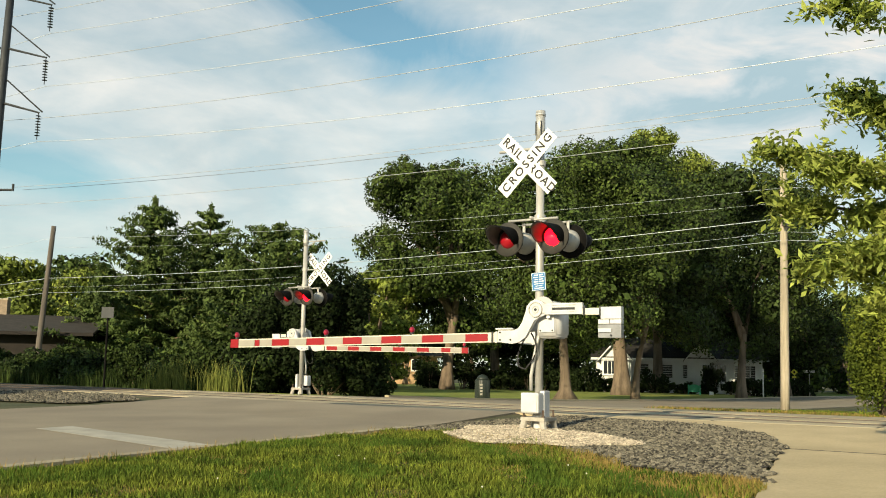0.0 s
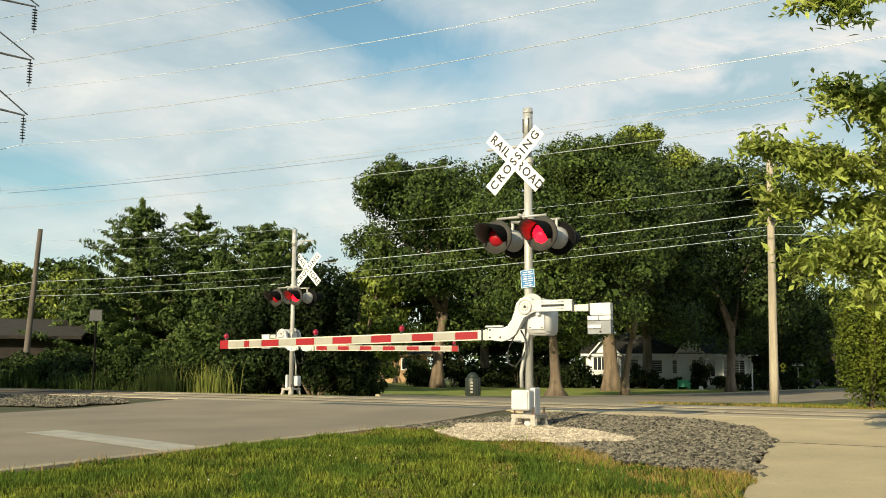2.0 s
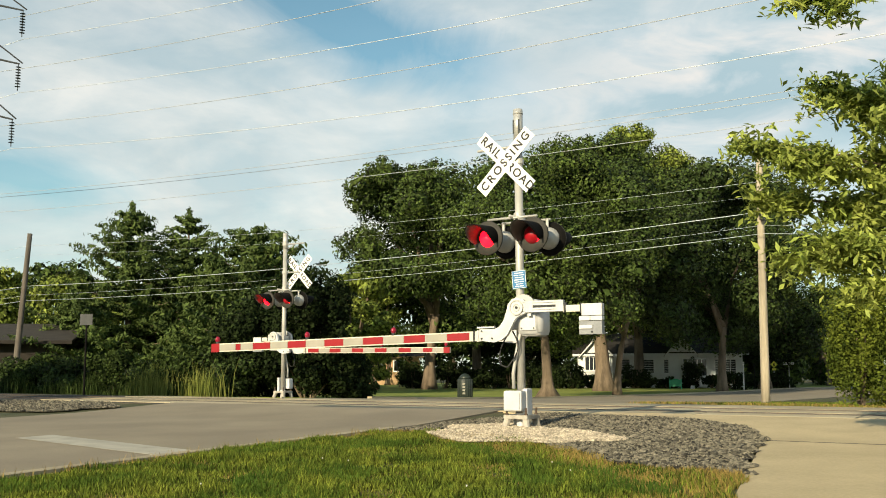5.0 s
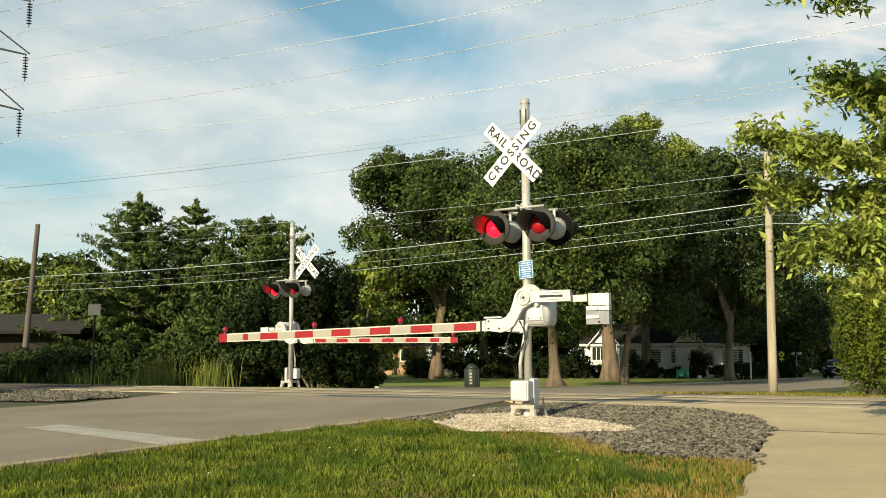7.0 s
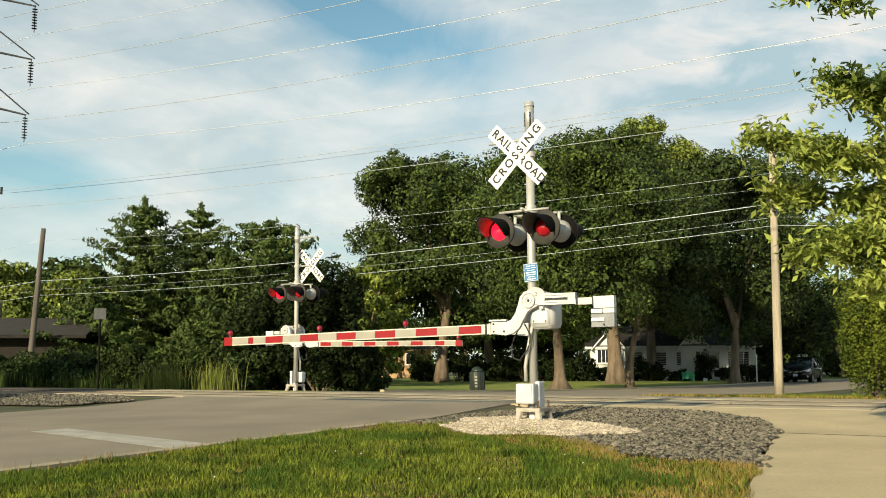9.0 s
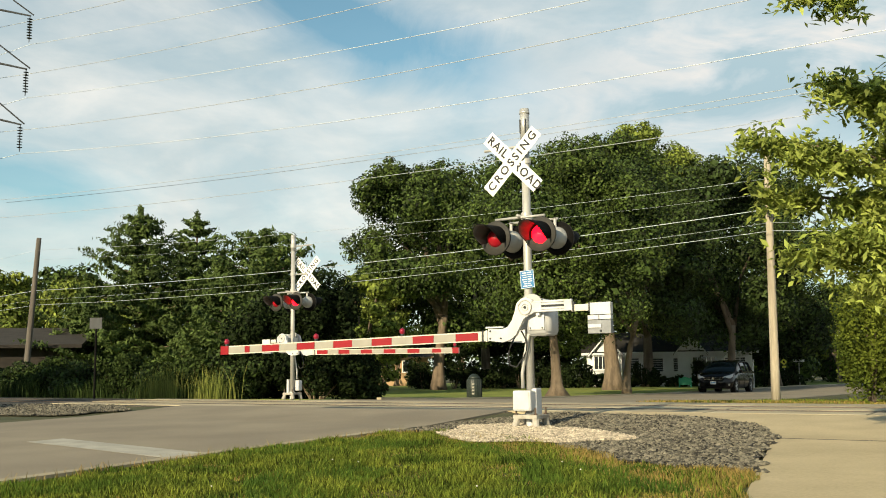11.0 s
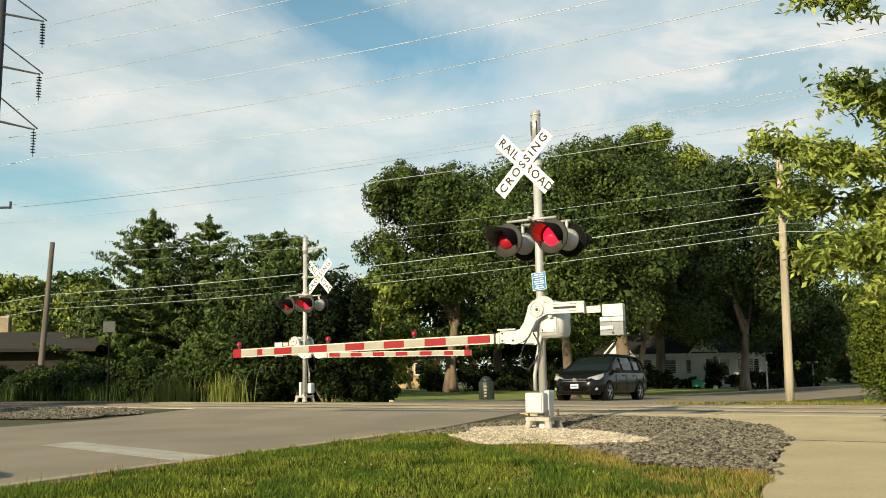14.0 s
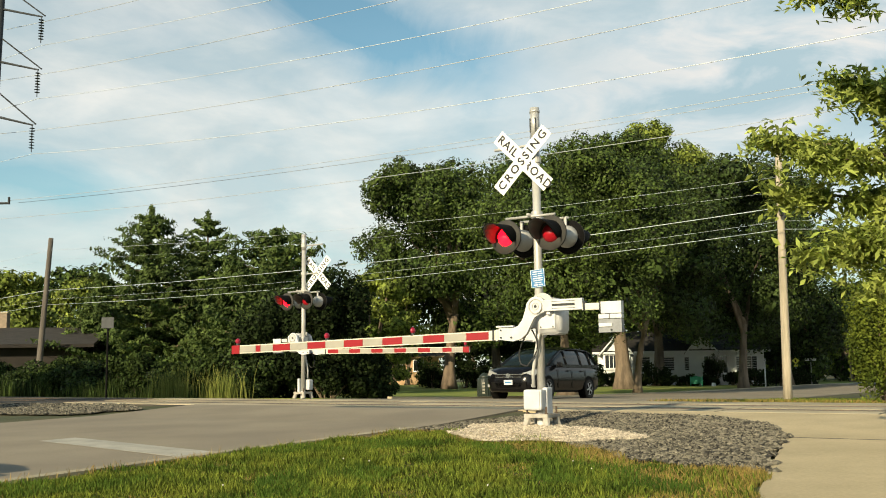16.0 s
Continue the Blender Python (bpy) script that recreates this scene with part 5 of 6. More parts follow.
def house(m, w, d, eave, ridge, wall_mat, roof_mat, label, windows, gables=(), chimney=None, door=None, over=0.5):
    """Gabled house; front faces -y; the ridge runs along x."""
    top = thing("house", m, label, "house", "houses")
    bm = B()
    sec = [(-d / 2, -1.0), (d / 2, -1.0), (d / 2, eave), (0, ridge), (-d / 2, eave)]
    a = [bm.verts.new((-w / 2, y, z)) for y, z in sec]
    b = [bm.verts.new((w / 2, y, z)) for y, z in sec]
    bm.faces.new(a)
    bm.faces.new(b[::-1])
    for i in range(5):
        bm.faces.new((a[i], b[i], b[(i + 1) % 5], a[(i + 1) % 5]))
    bmesh.ops.recalc_face_normals(bm, faces=bm.faces[:])
    wall = part("wall", bm, wall_mat, top)
    if wall_mat is SIDING:
        for k in range(int(eave / 0.2)):
            bm = B()
            box(bm, (0, -d / 2 - 0.008, 0.1 + 0.2 * k), (w, 0.02, 0.03))
            part("siding_lap", bm, wall_mat, wall)
    sl = (ridge - eave) / (d / 2)
    for sy in (-1, 1):
        bm = B()
        vs = []
        for x in (-w / 2 - over, w / 2 + over):
            for y, z in ((0, ridge + 0.02), (sy * (d / 2 + over), eave - sl * over + 0.02), (sy * (d / 2 + over), eave - sl * over + 0.16), (0, ridge + 0.18)):
                vs.append(bm.verts.new((x, y, z)))
        for q in ((0, 1, 2, 3), (7, 6, 5, 4), (0, 4, 5, 1), (1, 5, 6, 2), (2, 6, 7, 3), (3, 7, 4, 0)):
            bm.faces.new([vs[i] for i in q])
        bmesh.ops.recalc_face_normals(bm, faces=bm.faces[:])
        part("roof", bm, roof_mat, top)
        bm = B()
        box(bm, (0, sy * (d / 2 + over), eave - sl * over + 0.06), (w + 2 * over, 0.05, 0.18))
        part("fascia", bm, wall_mat if wall_mat is not DARKWALL else DARKWALL, top)
    for x, gw, ge, gr, dep in gables:
        bm = B()
        o = [(x - gw / 2, -0.3), (x + gw / 2, -0.3), (x + gw / 2, ge), (x, gr), (x - gw / 2, ge)]
        plate(bm, o, -d / 2 - dep, -d / 2 + 1.5)
        part("gable", bm, wall_mat, top)
        for sx in (-1, 1):
            bm = B()
            e2 = 0.35
            g = (gr - ge) / (gw / 2)
            o = [(x, gr + 0.02), (x + sx * (gw / 2 + e2), ge - g * e2 + 0.02), (x + sx * (gw / 2 + e2), ge - g * e2 + 0.17), (x, gr + 0.18)]
            plate(bm, o, -d / 2 - dep - 0.35, -d / 2 + 2.5)
            part("gable_roof", bm, roof_mat, top)
            bm = B()
            plate(bm, [(a0, b0 - 0.05) for a0, b0 in o], -d / 2 - dep - 0.40, -d / 2 - dep - 0.352)
            part("bargeboard", bm, wall_mat, top)
    for x, z, ww, hh, yo, bars in windows:
        window_on(top, x, z, ww, hh, -d / 2 - yo - 0.03, wall_mat if wall_mat is SIDING else SIGNWHITE, bars)
    if door:
        bm = B()
        box(bm, (door, -d / 2 - 0.03, 1.05), (1.0, 0.06, 2.1), 0.0)
        dd = part("door", bm, SIGNWHITE, top)
        bm = B()
        box(bm, (door, -d / 2 - 0.07, 1.25), (0.4, 0.02, 1.3), 0.0)
        part("door_pane", bm, PANE, dd)
    if chimney:
        bm = B()
        box(bm, (chimney, 0.3, ridge + 0.35), (0.9, 0.7, 1.4), 0.02)
        ch = part("chimney", bm, CHIMNEY, top)
        bm = B()
        box(bm, (chimney, 0.3, ridge + 1.08), (1.0, 0.8, 0.1), 0.02)
        part("chimney_cap", bm, CONCRETE, ch)


house(pose(22.2, 88.0, -0.55, 0, 0, -10), 11.5, 7, 2.9, 4.5, SIDING, GREYSHINGLE, "white single-storey house with grey roof behind the trees",
      [(-4.3, 1.7, 1.0, 1.2, 0, 0), (-2.2, 1.7, 0.9, 1.1, 0, 0), (-0.4, 1.7, 0.9, 1.1, 0, 0), (1.7, 1.6, 1.9, 1.4, 0.5, 4), (4.3, 1.6, 1.7, 1.3, 0, 3)], [(0.6, 2.2, 2.9, 4.2, 0.3)])
house(pose(15.0, 86.5, -0.5, 0, 0, -8), 2.9, 4.0, 2.8, 3.7, SIDING, GREYSHINGLE, "white gabled porch with narrow windows beside a house",
      [(0.0, 1.9, 1.7, 1.1, 0.3, 4)], [(0.1, 2.3, 2.8, 4.1, 0.3)])
house(pose(-5.9, 117.0, -0.1, 0, 0, 4), 10.0, 7.0, 2.7, 4.4, TANWALL, SHINGLE, "tan brick house with a white front door", [(-2.6, 1.5, 1.1, 1.2, 0, 1), (2.6, 1.5, 1.1, 1.2, 0, 1)], (), None, 0.3)
house(pose(-27.4, 57.8, 0.0, 0, 0, 8), 13.0, 8.0, 2.6, 3.5, DARKWALL, SHINGLE, "low dark ranch house with brown shingle roof", [], (), 0.9, None, 0.9)


# ---- small things beyond the tracks ----
def litter_bin(x, y):
    top = thing("litter_bin", pose(x, y, G(x, y) + 0.012), "dark green metal litter bin on the lawn edge", "bin")
    bm = B()
    tube(bm, [(0, 0, 0), (0, 0, 0.03), (0, 0, 0.72), (0, 0, 0.75)], [0.27, 0.29, 0.29, 0.27], 24)
    part("bin_body", bm, BINMAT, top, "", True)
    bm = B()
    tube(bm, [(0, 0, 0.75), (0, 0, 0.82), (0, 0, 0.90), (0, 0, 0.95)], [0.24, 0.22, 0.15, 0.05], 24)
    part("bin_lid", bm, BINMAT, top, "domed lid", True)
    bm = B()
    for k in range(20):
        a = k * math.tau / 20
        box(bm, (0.292 * math.cos(a), 0.292 * math.sin(a), 0.39), (0.02, 0.03, 0.66), 0, None)
    part("bin_ribs_panel", bm, BINMAT, top)
    for k in range(4):
        bm = B()
        box(bm, (-0.06 + 0.0 * k, -0.312, 0.55 - 0.12 * k), (0.10, 0.006, 0.07))
        part("text_bar", bm, ALU, top)


litter_bin(1.55, 38.2)


def town_sign(x, y, k=0.95):
    top = thing("park_sign", pose(x, y, G(x, y), 0, 0, -14), "green board sign between posts on the lawn", "sign")
    top.scale = (k, k, k)
    for sx in (-0.46, 0.46):
        bm = B()
        tube(bm, [(sx, 0, -0.1), (sx, 0, 0.82)], 0.05, 8)
        part("post", bm, GREENSIGN, top)
    bm = B()
    plate(bm, [(-0.44, 0.22)] + [(0.44, 0.22), (0.44, 0.72)] + [(0.44 - 0.88 * k / 8, 0.72 + 0.13 * math.sin(math.pi * k / 8)) for k in range(1, 8)] + [(-0.44, 0.72)], -0.03, 0.03)
    board = part("board", bm, GREENSIGN, top)
    for k in range(6):
        bm = B()
        box(bm, (-0.33 + 0.132 * k, -0.036, 0.45), (0.075, 0.01, 0.3), 0.003)
        part("slat", bm, GREENSIGN, board)
    bm = B()
    plate(bm, [(0, 0), (0.34, 0), (0.32, 0.26), (0.02, 0.28)], -0.02, 0.02)
    solo("white_block", bm, SIGNWHITE, pose(x + 1.0, y - 0.6, G(x, y) + 0.012, -10, 0, -14), "small white board leaning in the grass", "board")


town_sign(19.6, 76.5)


def post_sign(x, y, h, w, hh, face, label, turn=0, diamond=False, post=SILVER, cat="road sign", pr=0.03, bars=True):
    top = thing("post_sign", pose(x, y, G(x, y), 0, 0, turn), label, cat, "post signs")
    bm = B()
    tube(bm, [(0, 0, -0.1), (0, 0, h)], pr, 8)
    part("post", bm, post, top)
    bm = B()
    if diamond:
        plate(bm, [(0, h - w * 0.95), (w * 0.7, h - w * 0.25), (0, h + w * 0.45), (-w * 0.7, h - w * 0.25)], -pr - 0.01, -pr - 0.004)
        p = part("sign_plate", bm, face, top)
        bm = B()
        box(bm, (0, -pr - 0.013, h - w * 0.25), (w * 0.3, 0.004, w * 0.5))
        part("symbol_bar", bm, BLACK, p)
        bm = B()
        box(bm, (0, -pr - 0.007, h - w * 1.25), (w * 0.8, 0.006, w * 0.4))
        part("sub_plate", bm, face, top)
    else:
        box(bm, (0, -pr - 0.006, h - hh / 2), (w, 0.006, hh), 0.0)
        p = part("sign_plate", bm, face, top)
        for k in range(2 if bars else 0):
            bm = B()
            box(bm, (0, -pr - 0.011, h - hh * (0.3 + 0.35 * k)), (w * 0.7, 0.004, hh * 0.14))
            part("text_bar", bm, BLACK, p)
    return top


post_sign(30.1, 84.0, 2.15, 0.42, 0.4, YELLOW, "yellow diamond warning sign on a post", -10, True)
post_sign(29.9, 80.0, 2.15, 0.85, 0.18, SIGNWHITE, "street name sign on a thin steel post", -20)
post_sign(22.2, 68.0, 2.0, 0.12, 0.2, SIGNWHITE, "white marker post in the shade", 0, False, WHITE, "post", 0.05)
post_sign(23.3, 69.0, 1.9, 0.16, 0.25, BLACK, "dark letterbox post in the shade", 0, False, BLACK, "post", 0.04)
post_sign(-11.05, 32.0, 2.62, 0.42, 0.36, IRON, "small pale notice on a black post in the weeds", -6, False, BLACK, "sign", 0.035, False)


# ---- vehicles ----
def vehicle(name, m, label, length=5.1, width=1.96, height=1.76, paint=CARPAINT):
    """A minivan: x ahead, z up, wheels on z = 0."""
    top = thing(name, m, label, "car", "vehicles")
    k, hw, kz = length / 5.1, width / 2, height / 1.76
    # lower body: station x, underside, shoulder height, half width low, half width high
    st = [(2.53, 0.36, 0.62, 0.50, 0.46), (2.47, 0.26, 0.80, 0.74, 0.66), (2.30, 0.22, 0.94, 0.90, 0.80), (2.0, 0.22, 1.02, 0.97, 0.87), (1.55, 0.22, 1.08, 0.985, 0.92),
          (1.15, 0.22, 1.10, 0.985, 0.94), (0.4, 0.22, 1.10, 0.985, 0.95), (-0.8, 0.22, 1.12, 0.985, 0.95), (-1.8, 0.24, 1.14, 0.98, 0.94), (-2.3, 0.28, 1.14, 0.95, 0.90), (-2.5, 0.34, 1.10, 0.86, 0.82), (-2.56, 0.42, 0.95, 0.74, 0.70)]
    bm = B()
    rings = []
    for x, z0, z1, w0, w1 in st:
        c = [(0, z0), (w0 * 0.86, z0), (w0 * 0.97, z0 + 0.10), (w0, z0 + 0.45 * (z1 - z0)), (w0 * 0.985, z0 + 0.68 * (z1 - z0)), (w1, z1 - 0.06), (w1 * 0.93, z1), (w1 * 0.5, z1 + 0.035), (0, z1 + 0.045)]
        full = c + [(-y, z) for y, z in c[-2:0:-1]]
        rings.append([bm.verts.new((x * k, y * hw / 0.985, z * kz)) for y, z in full])
    n = len(rings[0])
    for a, b in zip(rings, rings[1:]):
        for i in range(n):
            bm.faces.new((a[i], a[(i + 1) % n], b[(i + 1) % n], b[i]))
    bm.faces.new(rings[0][::-1])
    bm.faces.new(rings[-1])
    bmesh.ops.recalc_face_normals(bm, faces=bm.faces[:])
    body = part("body", bm, paint, top, "", True)
    # cabin of dark glass
    gl = [(1.48, 1.08, 1.10, 0.88, 0.86), (0.95, 1.08, 1.40, 0.92, 0.80), (0.45, 1.08, 1.62, 0.93, 0.76), (0.05, 1.08, 1.695, 0.935, 0.745), (-0.9, 1.08, 1.72, 0.935, 0.745), (-1.7, 1.08, 1.69, 0.93, 0.73), (-2.15, 1.08, 1.60, 0.90, 0.70), (-2.42, 1.08, 1.16, 0.86, 0.82)]

    def cabin(grow, lo=0.0, hi=1.0):
        rings = []
        for x, z0, z1, w0, w1 in gl:
            zz0, zz1 = z0 + (z1 - z0) * lo, z1
            y0 = w0 + (w1 - w0) * lo
            c = [(y0 + grow, zz0), ((y0 + w1) / 2 + 0.012 + grow, (zz0 + zz1) / 2), (w1 + grow, zz1 - 0.05 * (z1 > 1.2)), (w1 * 0.88, zz1 + grow), (w1 * 0.45, zz1 + 0.03 + grow), (0, zz1 + 0.04 + grow)]
            rings.append([(x * k, y * hw / 0.985, z * kz) for y, z in c + [(-y, z) for y, z in c[-2::-1]]])
        return rings

    rings = cabin(0.0)
    bm = B()
    rv = [[bm.verts.new(p) for p in r] for r in rings]
    n = len(rv[0])
    for a, b in zip(rv, rv[1:]):
        for i in range(n - 1):
            bm.faces.new((a[i], a[i + 1], b[i + 1], b[i]))
    bm.faces.new(rv[0])
    bm.faces.new(rv[-1][::-1])
    bmesh.ops.recalc_face_normals(bm, faces=bm.faces[:])
    glass = part("glazing", bm, GLASS, top, "dark tinted car windows", True)
    # roof and pillars, a little proud of the glass
    rp = cabin(0.012)
    bm = B()
    for a, b in zip(rp[2:7], rp[3:7]):
        for i in range(2, len(a) - 3):
            bm.faces.new([bm.verts.new(a[i]), bm.verts.new(a[i + 1]), bm.verts.new(b[i + 1]), bm.verts.new(b[i])])
    bmesh.ops.remove_doubles(bm, verts=bm.verts[:], dist=0.001)
    bmesh.ops.recalc_face_normals(bm, faces=bm.faces[:])
    part("roof_panel", bm, paint, top, "", True)

    def pillar(i0, i1, f, wpx):
        for side in (1, -1):
            bm = B()
            pts = []
            for j in (0, 1, 2):
                a, b = Vector(rp[i0][j]), Vector(rp[i1][j])
                p = a.lerp(b, f)
                p.y *= side
                pts.append(p)
            tube(bm, pts, wpx, 6)
            part("pillar", bm, paint, top, "", True)

    for side in (1, -1):
        bm = B()
        pts = [Vector(rp[i][2]) for i in range(0, 4)]
        for p in pts:
            p.y *= side
        tube(bm, pts, 0.045, 6)
        part("pillar", bm, paint, top, "", True)
        bm = B()
        pts = [Vector(rp[i][2]) for i in range(3, 8)]
        for p in pts:
            p.y *= side
        tube(bm, pts, 0.03, 6)
        part("roof_rail", bm, paint, top, "", True)
        bm = B()
        plate(bm, [(1.52 * k, 1.02 * kz), (1.0 * k, 1.13 * kz), (-2.35 * k, 1.16 * kz), (-2.35 * k, 1.05 * kz)], 0.945 * side * hw / 0.985, 0.955 * side * hw / 0.985)
        part("belt_moulding", bm, paint, top)
        # door seams
        for x in (0.95, -0.1, -1.15):
            bm = B()
            box(bm, (x * k, side * hw * 0.997, 0.66 * kz), (0.014, 0.012, 0.62 * kz))
            part("door_seam", bm, BLACK, body)
        for x in (0.05, -1.0):
            bm = B()
            box(bm, (x * k + 0.12, side * (hw + 0.005), 0.93 * kz), (0.2, 0.03, 0.035), 0.008)
            part("door_handle", bm, paint, body)
        # mirror
        bm = B()
        box(bm, (1.0 * k, side * (hw + 0.10), 1.12 * kz), (0.12, 0.2, 0.17), 0.035)
        part("wing_mirror", bm, paint, top)
        # headlight: a slanted wedge
        bm = B()
        order = [(2.485 * k, 0.44, 0.72), (2.50 * k, 0.50, 0.83), (2.33 * k, 0.82, 0.93), (2.08 * k, 0.955, 0.99), (2.16 * k, 0.962, 0.86), (2.36 * k, 0.88, 0.76)]
        f = [bm.verts.new((x, side * y * hw / 0.985, z * kz)) for x, y, z in order]
        g = [bm.verts.new((x - 0.1, side * (y - 0.06) * hw / 0.985, z * kz)) for x, y, z in order]
        bm.faces.new(f)
        bm.faces.new(g[::-1])
        for i in range(6):
            bm.faces.new((f[i], f[(i + 1) % 6], g[(i + 1) % 6], g[i]))
        bmesh.ops.recalc_face_normals(bm, faces=bm.faces[:])
        part("headlight", bm, HEADLIGHT, top, "clear glass headlight")
        bm = B()
        box(bm, (2.38 * k, side * 0.76, 0.43 * kz), (0.10, 0.16, 0.10), 0.02)
        part("fog_light", bm, HEADLIGHT, top)
    for f, i0, i1 in ((0.55, 2, 3), (0.55, 4, 4), (0.5, 5, 5)):
        pillar(i0, i1, f, 0.035)
    # front: grille bars, bumper intake, emblem, plate
    bm = B()
    box(bm, (2.50 * k, 0, 0.74 * kz), (0.08, 0.98, 0.14), 0.02)
    gr = part("grille", bm, BLACK, top)
    for z in (0.70, 0.78):
        bm = B()
        box(bm, (2.545 * k, 0, z * kz), (0.02, 0.94, 0.018), 0.004)
        part("grille_bar", bm, CHROME, gr)
    bm = B()
    tube(bm, [(2.54 * k, 0, 0.745 * kz), (2.565 * k, 0, 0.745 * kz)], 0.075, 16)
    part("emblem", bm, CHROME, gr)
    bm = B()
    box(bm, (2.47 * k, 0, 0.44 * kz), (0.12, 1.3, 0.24), 0.03)
    part("lower_intake", bm, BLACK, top)
    bm = B()
    box(bm, (2.55 * k, 0.0, 0.53 * kz), (0.016, 0.31, 0.16), 0.004)
    pl = part("licence_plate", bm, PLATE, top, "white licence plate")
    bm = B()
    box(bm, (2.56 * k, 0.0, 0.53 * kz), (0.008, 0.24, 0.05))
    part("text_bar", bm, BLUE, pl)
    bm = B()
    box(bm, (1.2 * k, 0, 1.15 * kz), (0.02, 1.2, 0.02))
    part("wiper", bm, BLACK, top)
    # wheels
    wheels = []
    for x in (1.62, -1.45):
        for side in (1, -1):
            w = new("wheel")
            w.parent = top
            w.matrix_basis = pose(x * k, side * (hw - 0.10), 0.335)
            bm = B()
            seg = 28
            prof = ((-0.11, 0.22), (-0.11, 0.31), (-0.085, 0.335), (0.085, 0.335), (0.11, 0.31), (0.11, 0.22))
            rr = [[bm.verts.new((r * math.cos(a * math.tau / seg), yy, r * math.sin(a * math.tau / seg))) for a in range(seg)] for yy, r in prof]
            for a, b in zip(rr, rr[1:]):
                for i in range(seg):
                    bm.faces.new((a[i], a[(i + 1) % seg], b[(i + 1) % seg], b[i]))
            bmesh.ops.recalc_face_normals(bm, faces=bm.faces[:])
            part("tyre", bm, TYRE, w, "", True)
            bm = B()
            for i in range(5):
                a = i * math.tau / 5
                box(bm, (0.115, 0, 0), (0.2, 0.04, 0.06), 0.008, Matrix.Translation((0, side * 0.085, 0)) @ Matrix.Rotation(a, 4, "Y"))
            tube(bm, [(0, side * 0.06, 0), (0, side * 0.115, 0)], 0.055, 12)
            for a0 in range(seg):
                a, b = a0 * math.tau / seg, (a0 + 1) * math.tau / seg
                q = [bm.verts.new((r * math.cos(t), side * yy, r * math.sin(t))) for r, yy, t in ((0.195, 0.10, a), (0.23, 0.108, a), (0.23, 0.108, b), (0.195, 0.10, b))]
                bm.faces.new(q)
            part("rim", bm, GALV, w, "five-spoke alloy rim")
            # black disc behind the spokes for the dark of the recess
            bm = B()
            tube(bm, [(0, side * 0.03, 0), (0, side * 0.05, 0)], 0.225, 24)
            part("brake_shade", bm, BLACK, w)
            wheels.append((w, side))
            # black disc on the body in place of the wheel well's shade
            bm = B()
            tube(bm, [(x * k, side * (hw - 0.25), 0.36), (x * k, side * (hw + 0.003), 0.36)], 0.40, 28)
            part("wheel_arch", bm, BLACK, top)
    return top, wheels


VAN, VAN_WHEELS = vehicle("minivan", pose(60, 90, 0), "dark charcoal minivan driving up to the crossing")
CAR, CAR_WHEELS = vehicle("car", pose(33, 101, 0), "dark car crossing on the far side street", 4.6, 1.85, 1.6)
QUEUED, QUEUED_WHEELS = vehicle("waiting_car", pose(-9, 0, 0), "dark car waiting before the stop line", 4.8, 1.9, 1.65)


# ---- unseen trees added across the road to cast shade along the tracks ----
for u, s0, hh, sd in ((25.5, -0.5, 9.8, 401), (32.0, 0.5, 10.6, 402), (39.0, 0.0, 10.2, 403), (46.5, 0.5, 10.6, 404)):
    x, y = W(s0, u)
    shade_tree(x, y, hh, 7.0, 2.2, 0.22, sd, LEAF_A, "added leafy tree out of view that shades the tracks", 7000, 0.34, 22, low=0.15, name="unseen_shade_tree")


# ---- distance ----
def far_woods():
    rng = np.random.default_rng(300)
    n = 18000
    x = rng.uniform(-170, 190, n)
    y = 150 + 14 * np.sin(x * 0.05) + rng.normal(0, 4, n)
    h = 7 + 2.5 * np.sin(x * 0.21) + 1.8 * np.sin(x * 0.53 + 1)
    z = -0.7 + h * rng.random(n) ** 0.7
    me = quads(np.stack([x, y, z], 1), np.tile([0, -0.5, 0.5], (n, 1)), 1.1, rng, "far_woods", LEAF_A)
    tagged(new("far_woods", me), "belt of leafy woods closing the distance", "woods", kind="stuff")


far_woods()


# ---- what moves ----
def lane_pose(s, u, z=0.02):
    """A vehicle in the lane that comes towards the crossing, on the sloping road."""
    x, y = W(s, u)
    slope = math.degrees(math.atan2(Z(s - 1.5) - Z(s + 1.5), 3.0))
    drift = math.degrees(math.atan(0.04)) if s > 32 else 0.0 if s < 28 else math.degrees(math.atan(0.04)) * (s - 28) / 4
    return pose(x, y, 0.5 * (Z(s - 1.5) + Z(s + 1.5)) + z, 0, -slope, ROAD_TURN - 90 + drift)


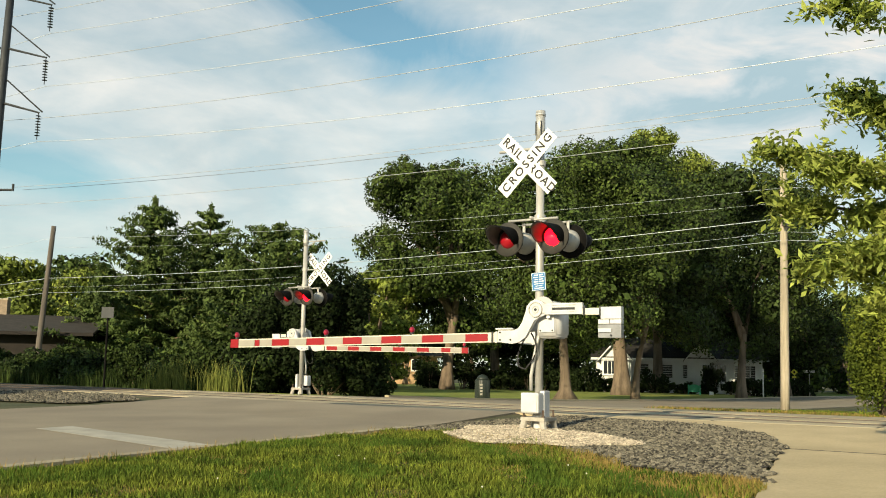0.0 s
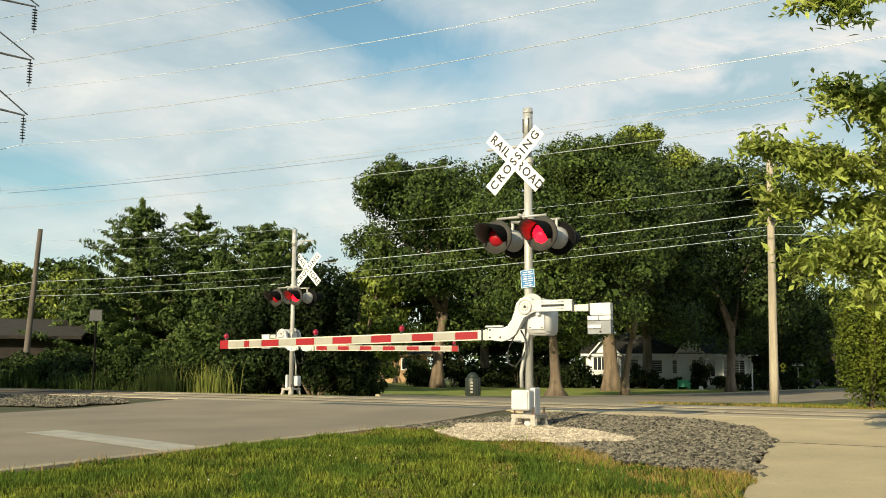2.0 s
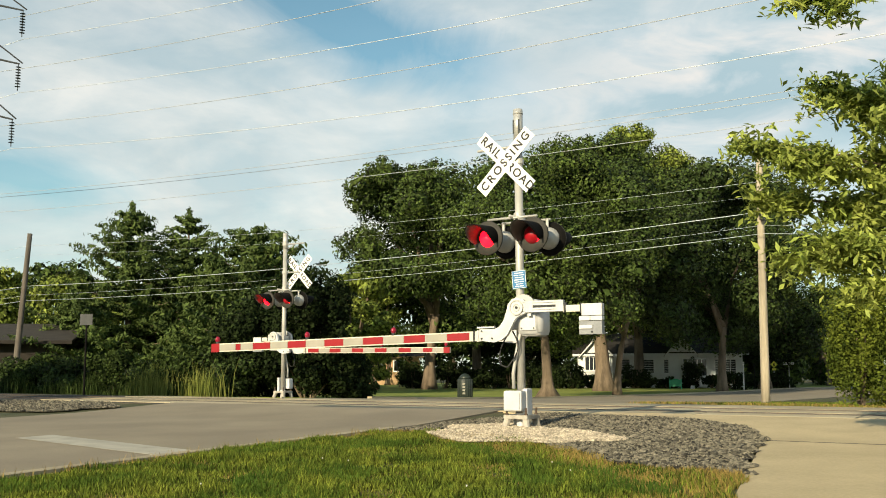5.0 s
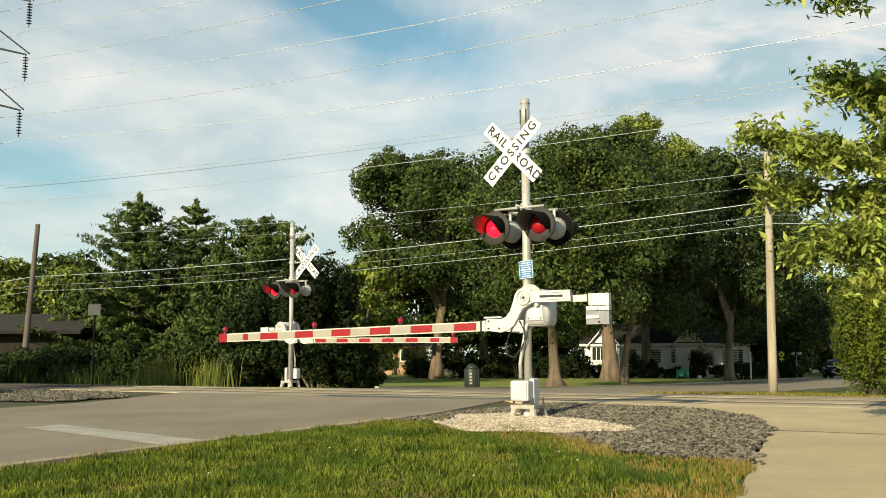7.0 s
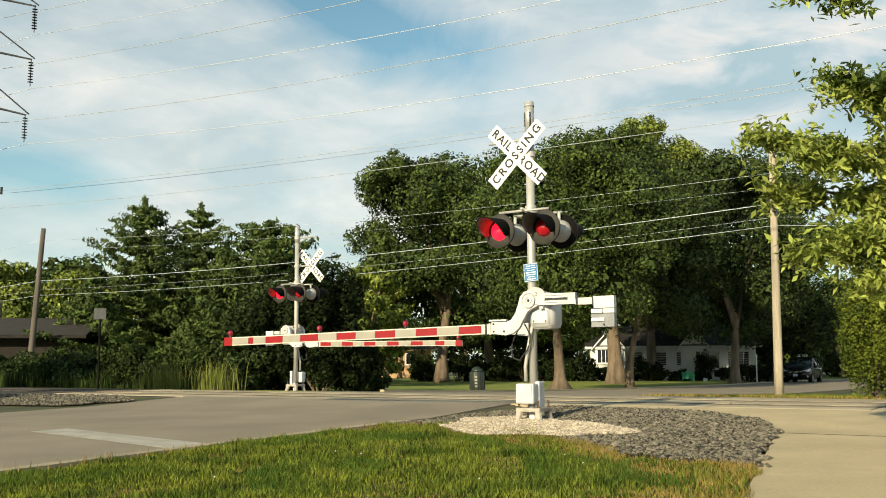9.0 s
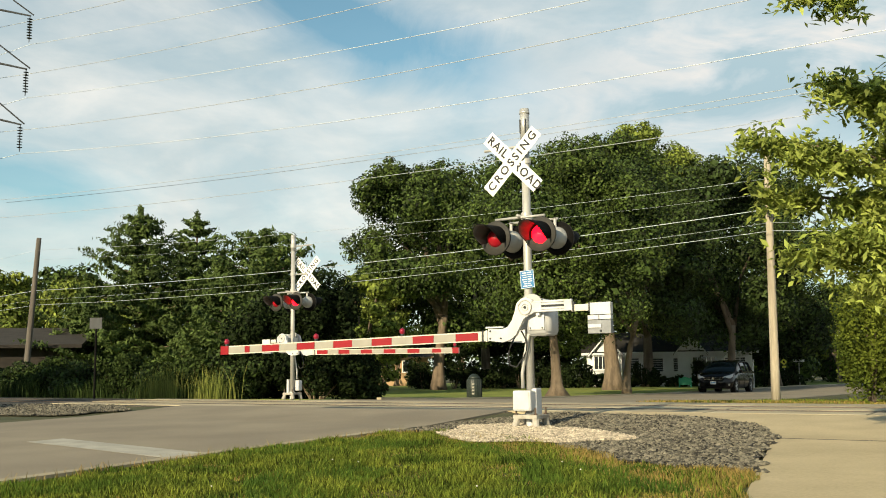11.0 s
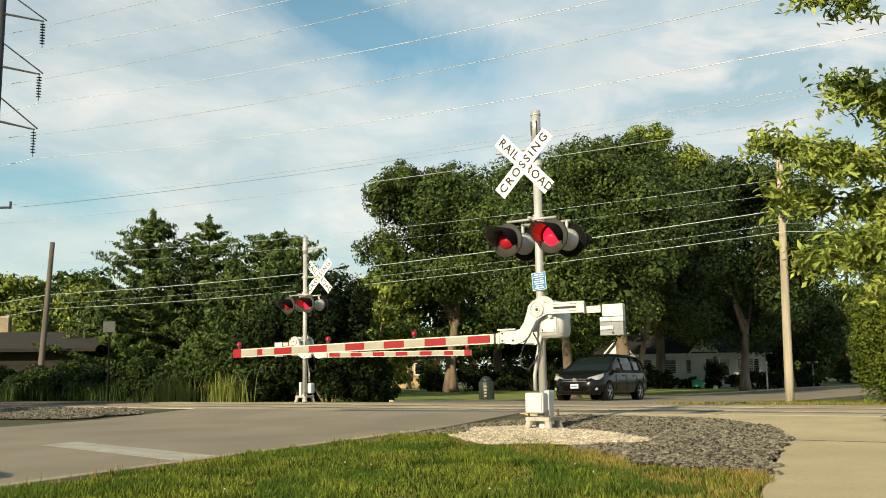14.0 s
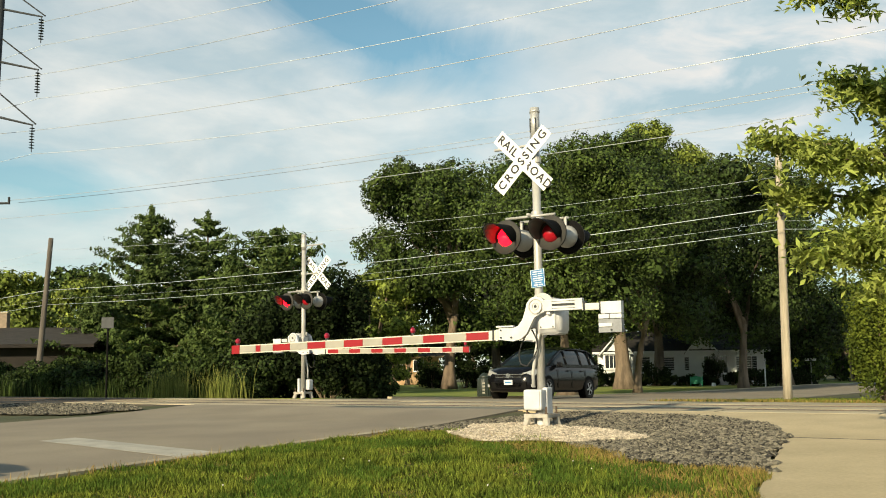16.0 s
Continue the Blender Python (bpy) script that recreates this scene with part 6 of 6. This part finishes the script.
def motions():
    # half turns swap the globes' lit and plain sides in place of flashing
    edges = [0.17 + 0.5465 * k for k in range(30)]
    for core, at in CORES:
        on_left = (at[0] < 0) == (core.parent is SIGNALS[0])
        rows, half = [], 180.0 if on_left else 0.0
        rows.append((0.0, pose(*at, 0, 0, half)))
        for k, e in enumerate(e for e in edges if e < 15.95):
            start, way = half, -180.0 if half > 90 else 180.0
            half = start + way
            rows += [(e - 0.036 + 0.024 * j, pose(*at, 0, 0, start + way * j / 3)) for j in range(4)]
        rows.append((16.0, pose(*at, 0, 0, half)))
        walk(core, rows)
    # seconds and distance along the road
    van = [(0.0, 151.81), (2.0, 134.47), (4.0, 117.14), (6.0, 99.81), (8.0, 82.47), (9.0, 73.38), (10.0, 63.39), (11.0, 53.78), (11.5, 49.43), (12.0, 45.49), (12.5, 42.00), (13.0, 39.01), (13.5, 36.50), (14.0, 34.46), (14.5, 32.84), (15.0, 31.57), (15.5, 30.55), (16.0, 29.66)]
    walk(VAN, [(t, lane_pose(s, 15.9 + bend(s))) for t, s in van])
    times = [(k * 0.1, float(np.interp(k * 0.1, [a for a, _ in van], [b for _, b in van]))) for k in range(161)]
    for w, side in VAN_WHEELS:
        at = w.matrix_basis.translation.copy()
        walk(w, [(t, pose(at.x, at.y, at.z, 0, math.degrees((151.81 - s) / 0.335), 0)) for t, s in times])
    walk(CAR, [(0.0, pose(31.0, 104, Z(110) + 0.02, 0, 0, -12)), (1.5, pose(36.2, 102.9, Z(110) + 0.02, 0, 0, -12)), (2.5, pose(39.8, 102.0, Z(110) + 0.02, 0, 0, -14)), (3.7, pose(42.8, 101.0, Z(110) + 0.02, 0, 0, -18)),
               (6.0, pose(52, 98, Z(110) + 0.02, 0, 0, -20)), (16.0, pose(92, 83, Z(110) + 0.02, 0, 0, -20))])
    def queue(s):
        x, y = W(s, 10.3)
        return pose(x, y, Z(s) + 0.02, 0, 1.5, 90 + ROAD_TURN)
    walk(QUEUED, [(0.0, queue(0.0)), (0.6, queue(1.0)), (1.5, queue(1.75)), (3.0, queue(1.9)), (9.0, queue(2.0)), (13.0, queue(2.05)), (16.0, queue(2.3))])


motions()
